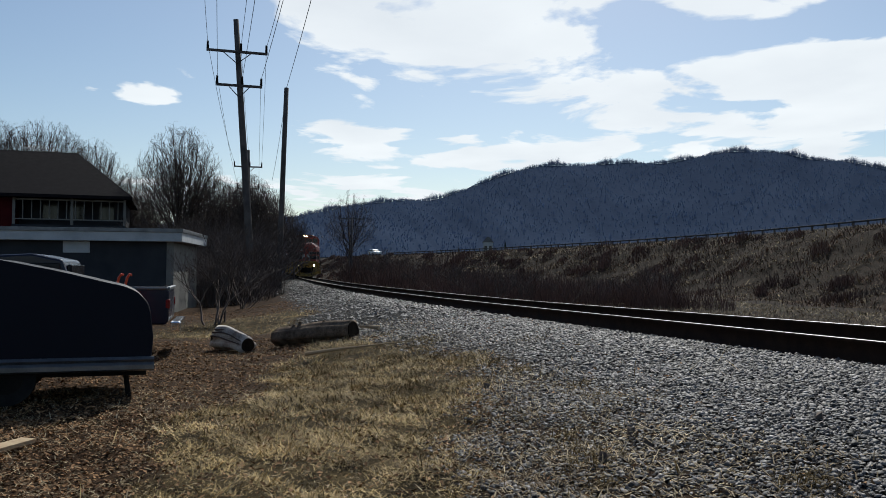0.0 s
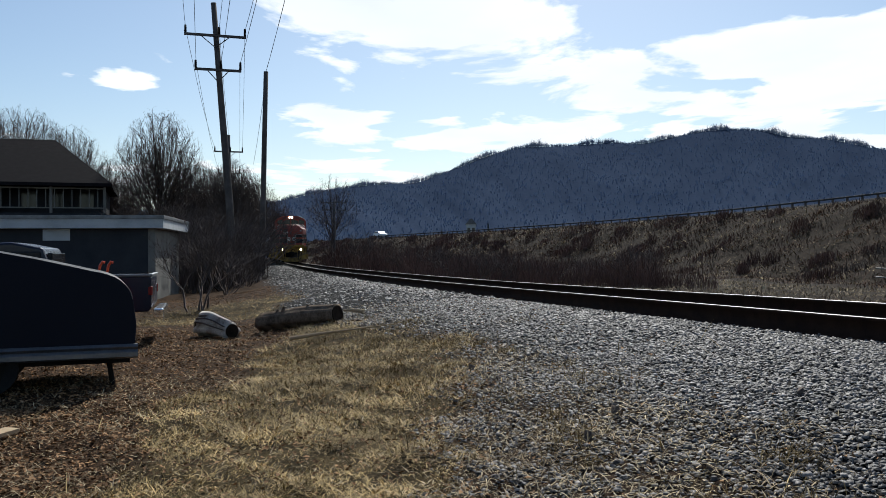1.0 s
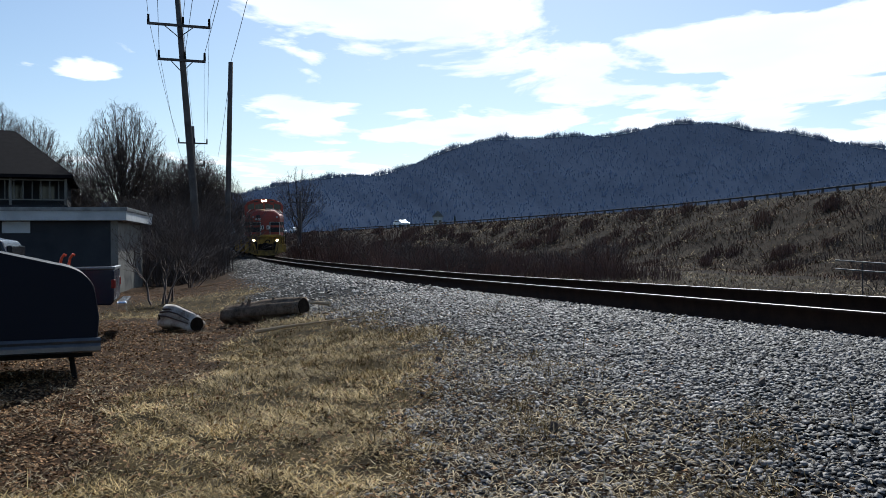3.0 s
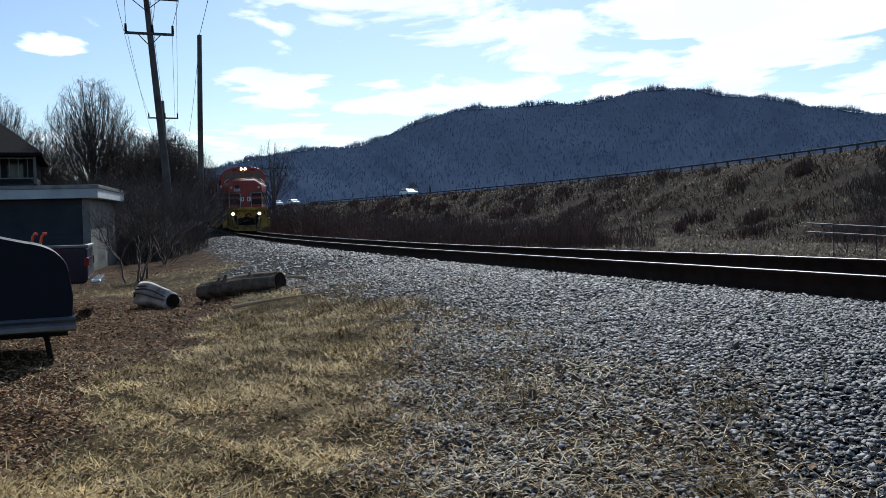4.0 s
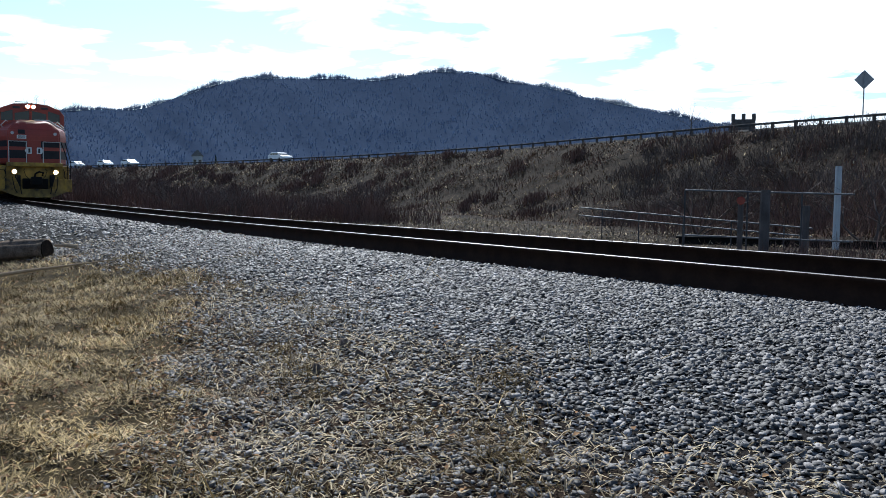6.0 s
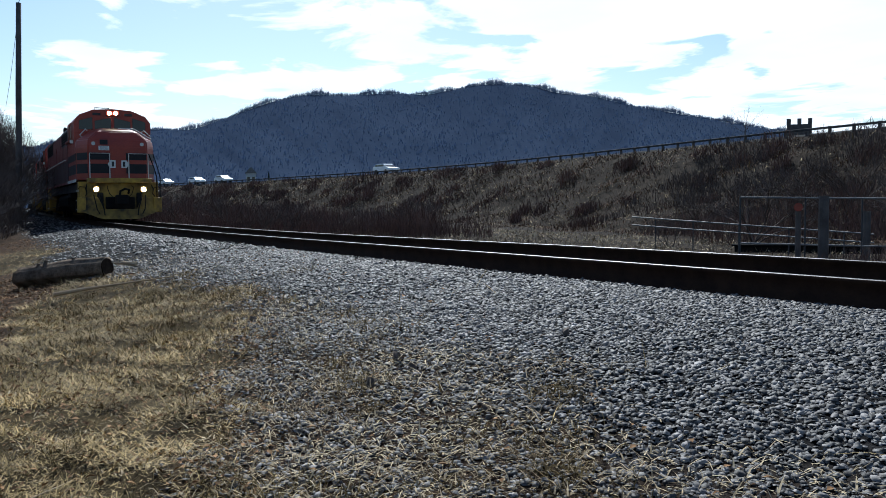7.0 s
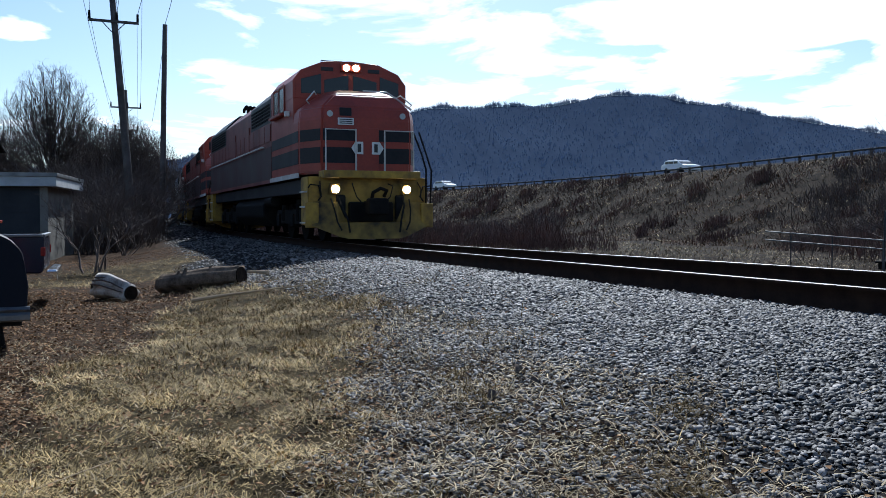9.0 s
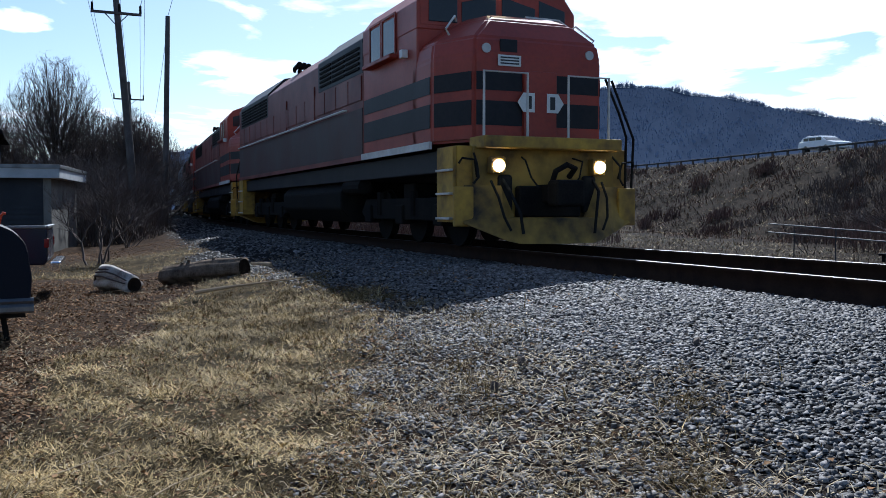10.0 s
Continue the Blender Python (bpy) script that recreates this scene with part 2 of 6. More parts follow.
def fast(name, V, F, material):
    """A large mesh from numpy arrays; F holds triangles or quads of one size."""
    me = bpy.data.meshes.new(name)
    n, k = F.shape
    me.vertices.add(len(V))
    me.vertices.foreach_set("co", np.ascontiguousarray(V, dtype=np.float32).ravel())
    me.loops.add(n * k)
    me.loops.foreach_set("vertex_index", np.ascontiguousarray(F, dtype=np.int32).ravel())
    me.polygons.add(n)
    me.polygons.foreach_set("loop_start", np.arange(0, n * k, k, dtype=np.int32))
    me.update(calc_edges=True)
    ob = new(name, me)
    me.materials.append(M[material])
    return ob


def empty(name, m=None, label="", category="", group="", kind=""):
    ob = new(name)
    ob.empty_display_size = 0.2
    if m is not None:
        ob.matrix_world = m
    return tagged(ob, label, category, group, kind)


def box(bm, x0, x1, y0, y1, z0, z1, bevel=0.0, m=None):
    r = bmesh.ops.create_cube(bm, size=1)
    vs = r["verts"]
    for v in vs:
        v.co = Vector((x0 + (v.co.x + 0.5) * (x1 - x0), y0 + (v.co.y + 0.5) * (y1 - y0), z0 + (v.co.z + 0.5) * (z1 - z0)))
        if m is not None:
            v.co = m @ v.co
    if bevel:
        es = {e for v in vs for e in v.link_edges}
        bmesh.ops.bevel(bm, geom=list(es), offset=bevel, segments=2, profile=0.5, affect="EDGES")
    return bm


def prism(bm, pts, a, b, axis="y", bevel=0.0):
    """A closed outline pulled from a to b along an axis. axis y: points are (x, z); axis x: (y, z); axis z: (x, y)."""
    def at(p, c):
        return {"y": (p[0], c, p[1]), "x": (c, p[0], p[1]), "z": (p[0], p[1], c)}[axis]
    va, vb = [bm.verts.new(at(p, a)) for p in pts], [bm.verts.new(at(p, b)) for p in pts]
    n = len(pts)
    fs = [bm.faces.new(va[::-1]), bm.faces.new(vb)]
    for i in range(n):
        fs.append(bm.faces.new((va[i], va[(i + 1) % n], vb[(i + 1) % n], vb[i])))
    if bevel:
        es = {e for f in fs for e in f.edges}
        bmesh.ops.bevel(bm, geom=list(es), offset=bevel, segments=2, profile=0.5, affect="EDGES")
    return bm


def tube(bm, pts, r, n=8, r1=None, cap=True):
    """A round bar along points, tapering from r to r1."""
    pts = [Vector(p) for p in pts]
    r1 = r if r1 is None else r1
    rings = []
    side = None
    for i, p in enumerate(pts):
        d = (pts[min(i + 1, len(pts) - 1)] - pts[max(i - 1, 0)]).normalized()
        if side is None:
            side = d.orthogonal().normalized()
        side = (side - d * side.dot(d)).normalized()
        up = d.cross(side)
        rr = r + (r1 - r) * i / max(1, len(pts) - 1)
        rings.append([bm.verts.new(p + (side * math.cos(k * 2 * math.pi / n) + up * math.sin(k * 2 * math.pi / n)) * rr) for k in range(n)])
    for a, b in zip(rings, rings[1:]):
        for k in range(n):
            bm.faces.new((a[k], a[(k + 1) % n], b[(k + 1) % n], b[k]))
    if cap:
        bm.faces.new(rings[0][::-1])
        bm.faces.new(rings[-1])
    return bm


def disc(bm, c, axis, r, depth, n=24, bevel=0.0):
    """A round plate or wheel centred on c, along an axis."""
    c, ax = Vector(c), Vector(axis).normalized()
    tube(bm, [c - ax * depth / 2, c + ax * depth / 2], r, n)
    return bm


# ---------------------------------------------------------------- the lie of the land
RAIL_Z = 0.865
GAUGE = 1.505      # between rail centres


def track_x(y):
    """Centre line of the track: x at y."""
    return 3.139 - 0.1879 * y + 0.1839 * 14 * np.log1p(np.exp(-(np.asarray(y, float) - 23) / 14))


def cant(y, off):
    """How much a rail is raised in the curve: the outer one more."""
    k = smooth(22, 8, y)
    return k * (0.055 if off > 0 else 0.018)


def smooth(a, b, x):
    k = np.clip((np.asarray(x, float) - a) / (b - a), 0, 1)
    return k * k * (3 - 2 * k)


# arc length along the track, measured from y = -80 outward
_ty = np.linspace(-80, 420, 5001)
_tx = track_x(_ty)
_ts = np.concatenate([[0], np.cumsum(np.hypot(np.diff(_tx), np.diff(_ty)))])


def rail_point(s):
    """Place on the centre line at arc length s."""
    return np.array([np.interp(s, _ts, _tx), np.interp(s, _ts, _ty)])


def s_of_y(y):
    return float(np.interp(y, _ty, _ts))


def across(x, y):
    """Distance from the centre line, positive on the side of the yard."""
    slope = (track_x(np.asarray(y) + 0.5) - track_x(np.asarray(y) - 0.5))
    return (track_x(y) - x) / np.sqrt(1 + slope ** 2)


ROAD = np.array([(62, -120), (52, -40), (46, 10), (41.5, 42), (37.8, 63), (35.8, 78), (31.0, 97), (21.5, 122), (2, 167), (-32, 240), (-75, 330), (-180, 520)], float)
_ry = np.linspace(-120, 520, 1281)
_rx = np.interp(_ry, ROAD[:, 1], ROAD[:, 0])
for _ in range(3):
    _rx = np.convolve(np.pad(_rx, 20, mode="reflect", reflect_type="odd"), np.ones(41) / 41, "valid")


def road_z(y):
    return np.interp(y, [-120, 55, 75, 115, 150, 520], [6.1, 6.05, 5.9, 5.56, 5.42, 5.4])


def road_x(y):
    return np.interp(y, _ry, _rx)


def bumps(x, y, f, seed=0.0):
    return np.sin(x * f + seed) * np.cos(y * f * 1.13 + seed * 2.1) + 0.5 * np.sin(x * f * 2.3 + y * f * 1.7 + seed)


def height(x, y):
    """The ground's height at x, y (arrays)."""
    x, y = np.asarray(x, float), np.asarray(y, float)
    u = across(x, y)
    near = 0.655 * (1 - smooth(1.5, 6.6, u))
    far = 0.62 * (1 - smooth(1.6, 4.0, -u)) - 0.35 * smooth(2.5, 7.0, -u)
    z = np.where(u > 0, near, far)
    z = z + 0.016 * bumps(x, y, 4.7, 2.2) * smooth(4.0, 5.5, u) * smooth(30, 20, y) + 0.03 * bumps(x, y, 0.9) * smooth(2.5, 5, np.abs(u)) + 0.012 * bumps(x, y, 3.1, 1.0) * smooth(2, 4, np.abs(u))
    slope = (road_x(y + 1) - road_x(y - 1)) / 2
    e = (road_x(y) - x) / np.sqrt(1 + slope ** 2)
    up = 1 - smooth(-1.0, 15.0, e) ** 0.85
    bank = np.where(e < -9, road_z(y) - 5 * smooth(9, 40, -e), road_z(y) * up)
    bank = bank + 0.22 * bumps(x, y, 0.45, 2.0) * smooth(0.5, 4, e) * (1 - smooth(14, 19, e))
    return np.where(u < -6, np.maximum(z, 0) * 0 + z * (1 - up) + bank, z)


def hz(x, y):
    return float(height(np.array([x]), np.array([y]))[0])


def mixed(x, y):
    """Where straw and dirt lie over the gravel's edge."""
    return smooth(0.6, -0.5, x - (1.95 - 0.2 * (y - 5)) + 0.25 * bumps(x, y, 2.1, 6))


def zones(x, y):
    u = across(x, y)
    wob = 0.35 * bumps(x, y, 1.1, 4.0) + 0.2 * bumps(x, y, 3.3, 1.2)
    edge = np.interp(y, [0, 4, 6, 8, 10, 12, 15, 17, 20, 24, 40], [6.5, 6.2, 5.5, 4.45, 3.75, 3.65, 3.9, 4.4, 4.6, 3.6, 3.4])
    cinder = smooth(0.35, -0.35, (u + wob * 0.6 - edge)) * smooth(-5.0, -3.2, u)
    lawn = smooth(0.2, -0.2, np.abs(x + 0.75 - (y - 8) * 0.01 + wob * 0.6) - 1.6) * smooth(19, 15.5, y) * (1 - cinder) * (u > 0)
    back = smooth(18.5, 20, y) * smooth(28, 25, y) * smooth(-8.5, -6, x) * (1 - cinder) * (u > 0)
    lawn = np.maximum(lawn, back)
    litter = (1 - lawn) * (1 - cinder) * (u > 0) * smooth(60, 35, y)
    return cinder, lawn, litter


def build_ground():
    naz = 540
    az = np.linspace(-math.pi, math.pi, naz + 1)[:-1]
    rs = np.concatenate([np.linspace(0.01, 12, 58), 12 * 1.028 ** np.arange(1, 150), [1100, 1500, 2200, 3200, 4500]])
    A, R = np.meshgrid(az, rs)
    X, Y = (np.sin(A) * R), (np.cos(A) * R)
    Z = height(X, Y)
    Z = np.where(R > 600, -0.3, Z)
    V = np.stack([X, Y, Z], -1).reshape(-1, 3)
    i, j = np.meshgrid(np.arange(len(rs) - 1), np.arange(naz), indexing="ij")
    a, b = i * naz + j, i * naz + (j + 1) % naz
    F = np.stack([a, b, b + naz, a + naz], -1).reshape(-1, 4)
    quads = F
    ob = fast("ground", V[:, :], quads, "ground")
    me = ob.data
    cin, lawn, lit = zones(V[:, 0], V[:, 1])
    mx = 0.75 * mixed(V[:, 0], V[:, 1]) * cin * smooth(14, 8, V[:, 1])      # dirt at the gravel's edge
    cin, lit = cin - mx, lit + mx
    for key, vals in (("cinder", cin), ("lawn", lawn), ("litter", lit)):
        at = me.attributes.new(key, "FLOAT", "POINT")
        at.data.foreach_set("value", vals.astype(np.float32))
    me.shade_smooth()
    tagged(ob, "dead lawn, leaf litter and cinders with a weedy bank beyond the track", "ground", kind="structure")


build_ground()

# the wooded ridge: azimuth right of +y (degrees), elevation of its crest (degrees)
RIDGE = [(-40, 3.0), (-25, 2.6), (-14, 3.0), (-9.6, 3.5), (-6, 4.3), (-3.1, 4.65), (-0.6, 4.7), (1.6, 5.5), (4.2, 6.5), (6.2, 6.95), (9, 6.95), (11.8, 7.1),
         (13.9, 6.95), (16, 7.35), (18, 7.65), (20.7, 7.5), (22.6, 6.95), (24.5, 6.8), (27, 6.1), (30.2, 5.45), (34.3, 4.6), (40, 3.3), (50, 2.6), (65, 2.0)]
RIDGE_R = 900.0


def crest(azd):
    pts = np.array(RIDGE)
    e = np.interp(azd, pts[:, 0], pts[:, 1])
    return e


_haz = np.linspace(-40, 65, 700)
_hel = np.convolve(np.pad(crest(_haz), 4, mode="edge"), np.ones(9) / 9, "valid")


def hill_z(az, f):
    """Height of the ridge at an azimuth, a fraction f of the way up."""
    top = RIDGE_R * np.tan(np.radians(np.interp(az, _haz, _hel))) + 1.5
    n = 0.8 * bumps(az * 3.0, f * 22, 0.9, 3) * np.sin(np.pi * np.minimum(f, 0.97)) + 2.5 * bumps(az * 0.8, f * 5, 0.9, 5) * np.sin(np.pi * f)
    return -1 + top * f ** 1.25 + n


def build_hill():
    az = _haz
    rows = np.linspace(0, 1, 46)
    V = []
    for f in rows:
        R = 420 + (RIDGE_R - 420) * f
        z = hill_z(az, np.full_like(az, f))
        V.append(np.stack([np.sin(np.radians(az)) * R, np.cos(np.radians(az)) * R, z], -1))
    back = V[-1].copy()
    back[:, :2] *= 1.5
    back[:, 2] = -5
    V.append(back)
    n = len(az)
    V = np.concatenate(V)
    i, j = np.meshgrid(np.arange(len(rows)), np.arange(n - 1), indexing="ij")
    a = i * n + j
    F = np.stack([a, a + 1, a + 1 + n, a + n], -1).reshape(-1, 4)
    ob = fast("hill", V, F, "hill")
    ob.data.shade_smooth()
    tagged(ob, "long wooded ridge of bare winter trees", "hill", kind="structure")


build_hill()


# ---------------------------------------------------------------- track
def rail_mesh(name, off, y0, y1, parent, step=0.6):
    ys = np.arange(y0, y1, step)
    sec = [(-0.07, -0.172), (0.07, -0.172), (0.07, -0.16), (0.012, -0.14), (0.012, -0.04), (0.036, -0.03), (0.036, -0.004), (-0.036, -0.004), (-0.036, -0.03), (-0.012, -0.04), (-0.012, -0.14), (-0.07, -0.16)]
    V, F = [], []
    slope = (track_x(ys + 0.3) - track_x(ys - 0.3)) / 0.6
    nx, ny = 1 / np.sqrt(1 + slope ** 2), -slope / np.sqrt(1 + slope ** 2)
    cx, cy = track_x(ys) + nx * off, ys + ny * off
    for px, pz in sec:
        V.append(np.stack([cx + nx * px, cy + ny * px, RAIL_Z + pz + cant(ys, off) if pz > -0.1 else np.full_like(ys, 0.83 + pz)], -1))
    V = np.stack(V, 1).reshape(-1, 3)
    k = len(sec)
    i, j = np.meshgrid(np.arange(len(ys) - 1), np.arange(k), indexing="ij")
    a, b = i * k + j, i * k + (j + 1) % k
    F = np.stack([a, b, b + k, a + k], -1).reshape(-1, 4)
    ob = fast(name, V, F, "rail")
    ob.parent = parent
    head = []
    for px, pz in ((-0.024, -0.0035), (-0.02, 0), (0.02, 0), (0.024, -0.0035)):
        head.append(np.stack([cx + nx * px, cy + ny * px, RAIL_Z + pz + cant(ys, off)], -1))
    V = np.stack(head, 1).reshape(-1, 3)
    i, j = np.meshgrid(np.arange(len(ys) - 1), np.arange(3), indexing="ij")
    a = i * 4 + j
    F = np.stack([a, a + 1, a + 5, a + 4], -1).reshape(-1, 4)
    hd = fast("rail_head", V, F, "rail_top")
    hd.parent = ob
    tagged(hd, "bright polished running surface of the rail")
    return ob


track = empty("railway_track", label="curved railway track with rusty rails and bright railheads on grey ballast", category="track", kind="structure")
for off in (-GAUGE / 2, GAUGE / 2):
    rail_mesh("rail", off, -40, 330, track)


def tie_mesh():
    bm = bmesh.new()
    box(bm, -1.3, 1.3, -0.115, 0.115, -0.18, 0.0, 0.012)
    me = bpy.data.meshes.new("tie")
    bm.to_mesh(me)
    bm.free()
    me.materials.append(M["tie"])
    return me


def build_ties():
    me = tie_mesh()
    s = s_of_y(-8)
    for i in range(290):
        p, q = rail_point(s), rail_point(s + 0.2)
        ob = new("tie", me)
        ob.matrix_world = pose(p[0], p[1], 0.652, 0, 0, math.degrees(math.atan2(q[1] - p[1], q[0] - p[0])) - 90 + random.uniform(-0.8, 0.8))
        ob.parent = track
        s += 0.51


build_ties()


# ---------------------------------------------------------------- the train (local: y ahead, x to its right, z = 0 on the rails)
TRAIN = []
FRONT_Y10 = 13.6


def axle_truck(parent, yc, gap=1.9, n=3):
    """A bogie: side frames, bolster and wheel sets."""
    bm = bmesh.new()
    half = gap * (n - 1) / 2 + 0.55
    for sx in (-1, 1):
        prism(bm, [(yc - half, 0.55), (yc - half + 0.3, 0.82), (yc + half - 0.3, 0.82), (yc + half, 0.55), (yc + half - 0.25, 0.42), (yc - half + 0.25, 0.42)], sx * 1.02, sx * 1.16, "x", 0.02)
        for i in range(n):
            ya = yc + (i - (n - 1) / 2) * gap
            box(bm, sx * 1.09 - 0.12, sx * 1.09 + 0.12, ya - 0.2, ya + 0.2, 0.34, 0.7, 0.03)
            tube(bm, [(sx * 1.12, ya + gap * 0.36, 0.5), (sx * 1.12, ya + gap * 0.36, 0.95)], 0.1, 8)
    box(bm, -1.0, 1.0, yc - 0.3, yc + 0.3, 0.5, 1.1, 0.03)
    tr = part("bogie", bm, "under", parent)
    for i in range(n):
        bm = bmesh.new()
        ya = yc + (i - (n - 1) / 2) * gap
        for sx in (-1, 1):
            disc(bm, (sx * 0.75, ya, 0.50), (1, 0, 0), 0.50, 0.12, 28)
            disc(bm, (sx * 0.69, ya, 0.50), (1, 0, 0), 0.53, 0.03, 28)
        tube(bm, [(-0.75, ya, 0.5), (0.75, ya, 0.5)], 0.09, 10)
        part("wheelset", bm, "under", tr)
    return tr


def cab_section(w, zt, ze, zb):
    """Outline of the cab seen from ahead: upright sides, sloped eaves, nearly flat top."""
    return [(-w, zb), (w, zb), (w, ze), (w * 0.86, ze + (zt - ze) * 0.5), (w * 0.50, zt - 0.05), (0, zt), (-w * 0.50, zt - 0.05), (-w * 0.86, ze + (zt - ze) * 0.5), (-w, ze)]


def locomotive(lead):
    ob = empty("locomotive", label="orange-red and black diesel locomotive with a yellow pilot and lit headlamps" if lead else "trailing orange and black diesel locomotive with unlit lamps",
               category="locomotive", group="train")
    P = ob
    bm = bmesh.new()
    box(bm, -1.38, 1.38, -9.6, 9.35, 1.2, 1.56, 0.02)
    part("underframe", bm, "black", P)
    # nose: tapered corners seen from above, sloped top with shoulders
    bm = bmesh.new()
    lo = [(1.5, 7.6), (1.5, 8.5), (1.12, 9.32), (-1.12, 9.32), (-1.5, 8.5), (-1.5, 7.6)]
    rings = []
    for z, k, yk in ((1.66, 1.0, 0.0), (3.0, 1.0, 0.0), (3.28, 0.97, -0.05), (3.62, 0.66, -0.32), (3.76, 0.5, -0.62)):
        rings.append([bm.verts.new((x * k, y + yk * (y - 7.6) / 1.72, z)) for x, y in lo])
    for p, q in zip(rings, rings[1:]):
        for i in range(6):
            bm.faces.new((p[i], p[(i + 1) % 6], q[(i + 1) % 6], q[i]))
    bm.faces.new(rings[0]), bm.faces.new(rings[-1])
    bmesh.ops.bevel(bm, geom=[e for e in bm.edges], offset=0.045, segments=2, affect="EDGES")
    nose = part("nose", bm, "orange", P, smooth=False)
    for z0, z1 in ((2.46, 2.74), (1.92, 2.30)):
        bm = bmesh.new()
        box(bm, -1.09, -0.30, 9.318, 9.327, z0, z1)
        part("stripe", bm, "black", nose)
        bm = bmesh.new()
        box(bm, 0.30, 1.09, 9.318, 9.327, z0, z1)
        part("stripe", bm, "black", nose)
        for sx in (-1, 1):
            bm = bmesh.new()
            d = Vector((0.38, -0.82)).normalized()
            nrm = Vector((0.82, 0.38)).normalized()
            pts = []
            for f, o in ((0.06, 0.012), (0.84, 0.012), (0.84, -0.01), (0.06, -0.01)):
                pts.append((sx * (1.12 + d.x * f + nrm.x * o), 9.32 + d.y * f + nrm.y * o))
            prism(bm, pts, z0, z1, "z")
            part("stripe", bm, "black", nose)
            bm = bmesh.new()
            box(bm, sx * 1.506 - 0.006, sx * 1.506 + 0.006, 4.95, 8.45, z0, z1)
            part("side_stripe", bm, "black", P, "black stripe along the body side")
    for x in (-0.21, 0.21):
        bm = bmesh.new()
        k = 1 if x > 0 else -1
        prism(bm, [(x - k * 0.1, 2.14), (x - k * 0.1, 2.44), (x + k * 0.1, 2.44), (x + k * 0.2, 2.29), (x + k * 0.1, 2.14)], 9.378, 9.386, "y")
        em = part("emblem", bm, "plate", nose, "pale railway emblem with a dark centre")
        bm = bmesh.new()
        box(bm, x - 0.045, x + 0.045, 9.387, 9.391, 2.19, 2.39)
        part("emblem_mark", bm, "ink", em)
    bm = bmesh.new()
    box(bm, 0.33, 0.73, 9.325, 9.345, 2.84, 3.01, 0.006)
    sg = part("notice_plate", bm, "plate", nose, "white notice plate with lines of small print")
    for zz in (2.97, 2.925, 2.88):
        bm = bmesh.new()
        box(bm, 0.37, 0.69, 9.346, 9.349, zz - 0.011, zz + 0.011)
        part("print_line", bm, "ink", sg)
    bm = bmesh.new()
    box(bm, 0.38, 0.68, 9.28, 9.315, 3.06, 3.26, 0.01)
    part("nose_hatch", bm, "black", nose, "small dark nose hatch")
    bm = bmesh.new()
    box(bm, -0.29, 0.29, 9.3, 9.377, 1.7, 2.78, 0.012)
    part("nose_door", bm, "orange", nose)
    for sx in (-1, 1):
        bm = bmesh.new()
        disc(bm, (sx * 0.92, 9.29, 3.1), (0, 1, 0), 0.075, 0.08, 14)
        part("marker_lamp", bm, "lamp_dim", nose)
        bm = bmesh.new()
        tube(bm, [(sx * 1.28, 8.7, 3.38), (sx * 1.36, 8.75, 3.46), (sx * 1.12, 8.55, 3.72), (sx * 1.05, 8.45, 3.66)], 0.018, 6)
        part("grab_iron", bm, "pale", nose)
    # pale bar in place of the sunlit edge on one side of the nose
    bm = bmesh.new()
    tube(bm, [(-0.1, 8.66, 3.765), (-0.72, 8.66, 3.76), (-1.0, 8.66, 3.60), (-1.40, 8.6, 3.36)], 0.03, 6)
    part("nose_top_glint", bm, "pale", nose, "pale bar painting the sunlit top edge of the nose")
    # cab
    bm = bmesh.new()
    prism(bm, cab_section(1.5, 4.62, 4.08, 1.66), 4.9, 7.85, "y", 0.03)
    cab = part("cab", bm, "orange", P)
    bm = bmesh.new()
    prism(bm, cab_section(1.508, 4.63, 4.08, 3.62), 4.88, 7.862, "y", 0.02)
    part("cab_top", bm, "orange", cab)
    bm = bmesh.new()
    prism(bm, [(-1.44, 3.7), (1.44, 3.7), (1.44, 4.12), (1.0, 4.31), (-1.0, 4.31), (-1.44, 4.12)], 7.855, 7.868, "y", 0.004)
    part("window_band", bm, "orange", cab)
    for x0, x1 in ((-1.30, -0.78), (-0.70, -0.06), (0.06, 0.70), (0.78, 1.30)):
        bm = bmesh.new()
        zi, zo = (4.27, 4.12) if x1 > 0 else (4.12, 4.27)
        prism(bm, [(x0, 3.76), (x1, 3.76), (x1, zo), (x0, zi)], 7.862, 7.884, "y", 0.008)
        part("windshield", bm, "glass", cab)
    for sx in (-1, 1):
        for y0, y1 in ((5.4, 6.02), (6.14, 6.8)):
            bm = bmesh.new()
            box(bm, sx * 1.51 - 0.012, sx * 1.51 + 0.012, y0, y1, 3.4, 4.02, 0.008)
            sw = part("side_window", bm, "glass", cab)
            bm = bmesh.new()
            box(bm, sx * 1.525 - 0.012, sx * 1.525 + 0.012, y0 - 0.04, y0, 3.36, 4.06)
            box(bm, sx * 1.525 - 0.012, sx * 1.525 + 0.012, y1, y1 + 0.04, 3.36, 4.06)
            box(bm, sx * 1.525 - 0.012, sx * 1.525 + 0.012, y0 - 0.04, y1 + 0.04, 4.06, 4.1)
            box(bm, sx * 1.525 - 0.012, sx * 1.525 + 0.012, y0 - 0.04, y1 + 0.04, 3.32, 3.36)
            part("window_frame", bm, "orange", sw)
        bm = bmesh.new()
        box(bm, min(sx * 1.5, sx * 1.66), max(sx * 1.5, sx * 1.66), 5.3, 6.9, 3.28, 3.35, 0.01)
        part("armrest", bm, "orange", cab)
        bm = bmesh.new()
        box(bm, min(sx * 1.5, sx * 1.62), max(sx * 1.5, sx * 1.62), 7.3, 7.42, 3.2, 3.34, 0.01)
        part("side_lamp", bm, "plate", cab)
    bm = bmesh.new()
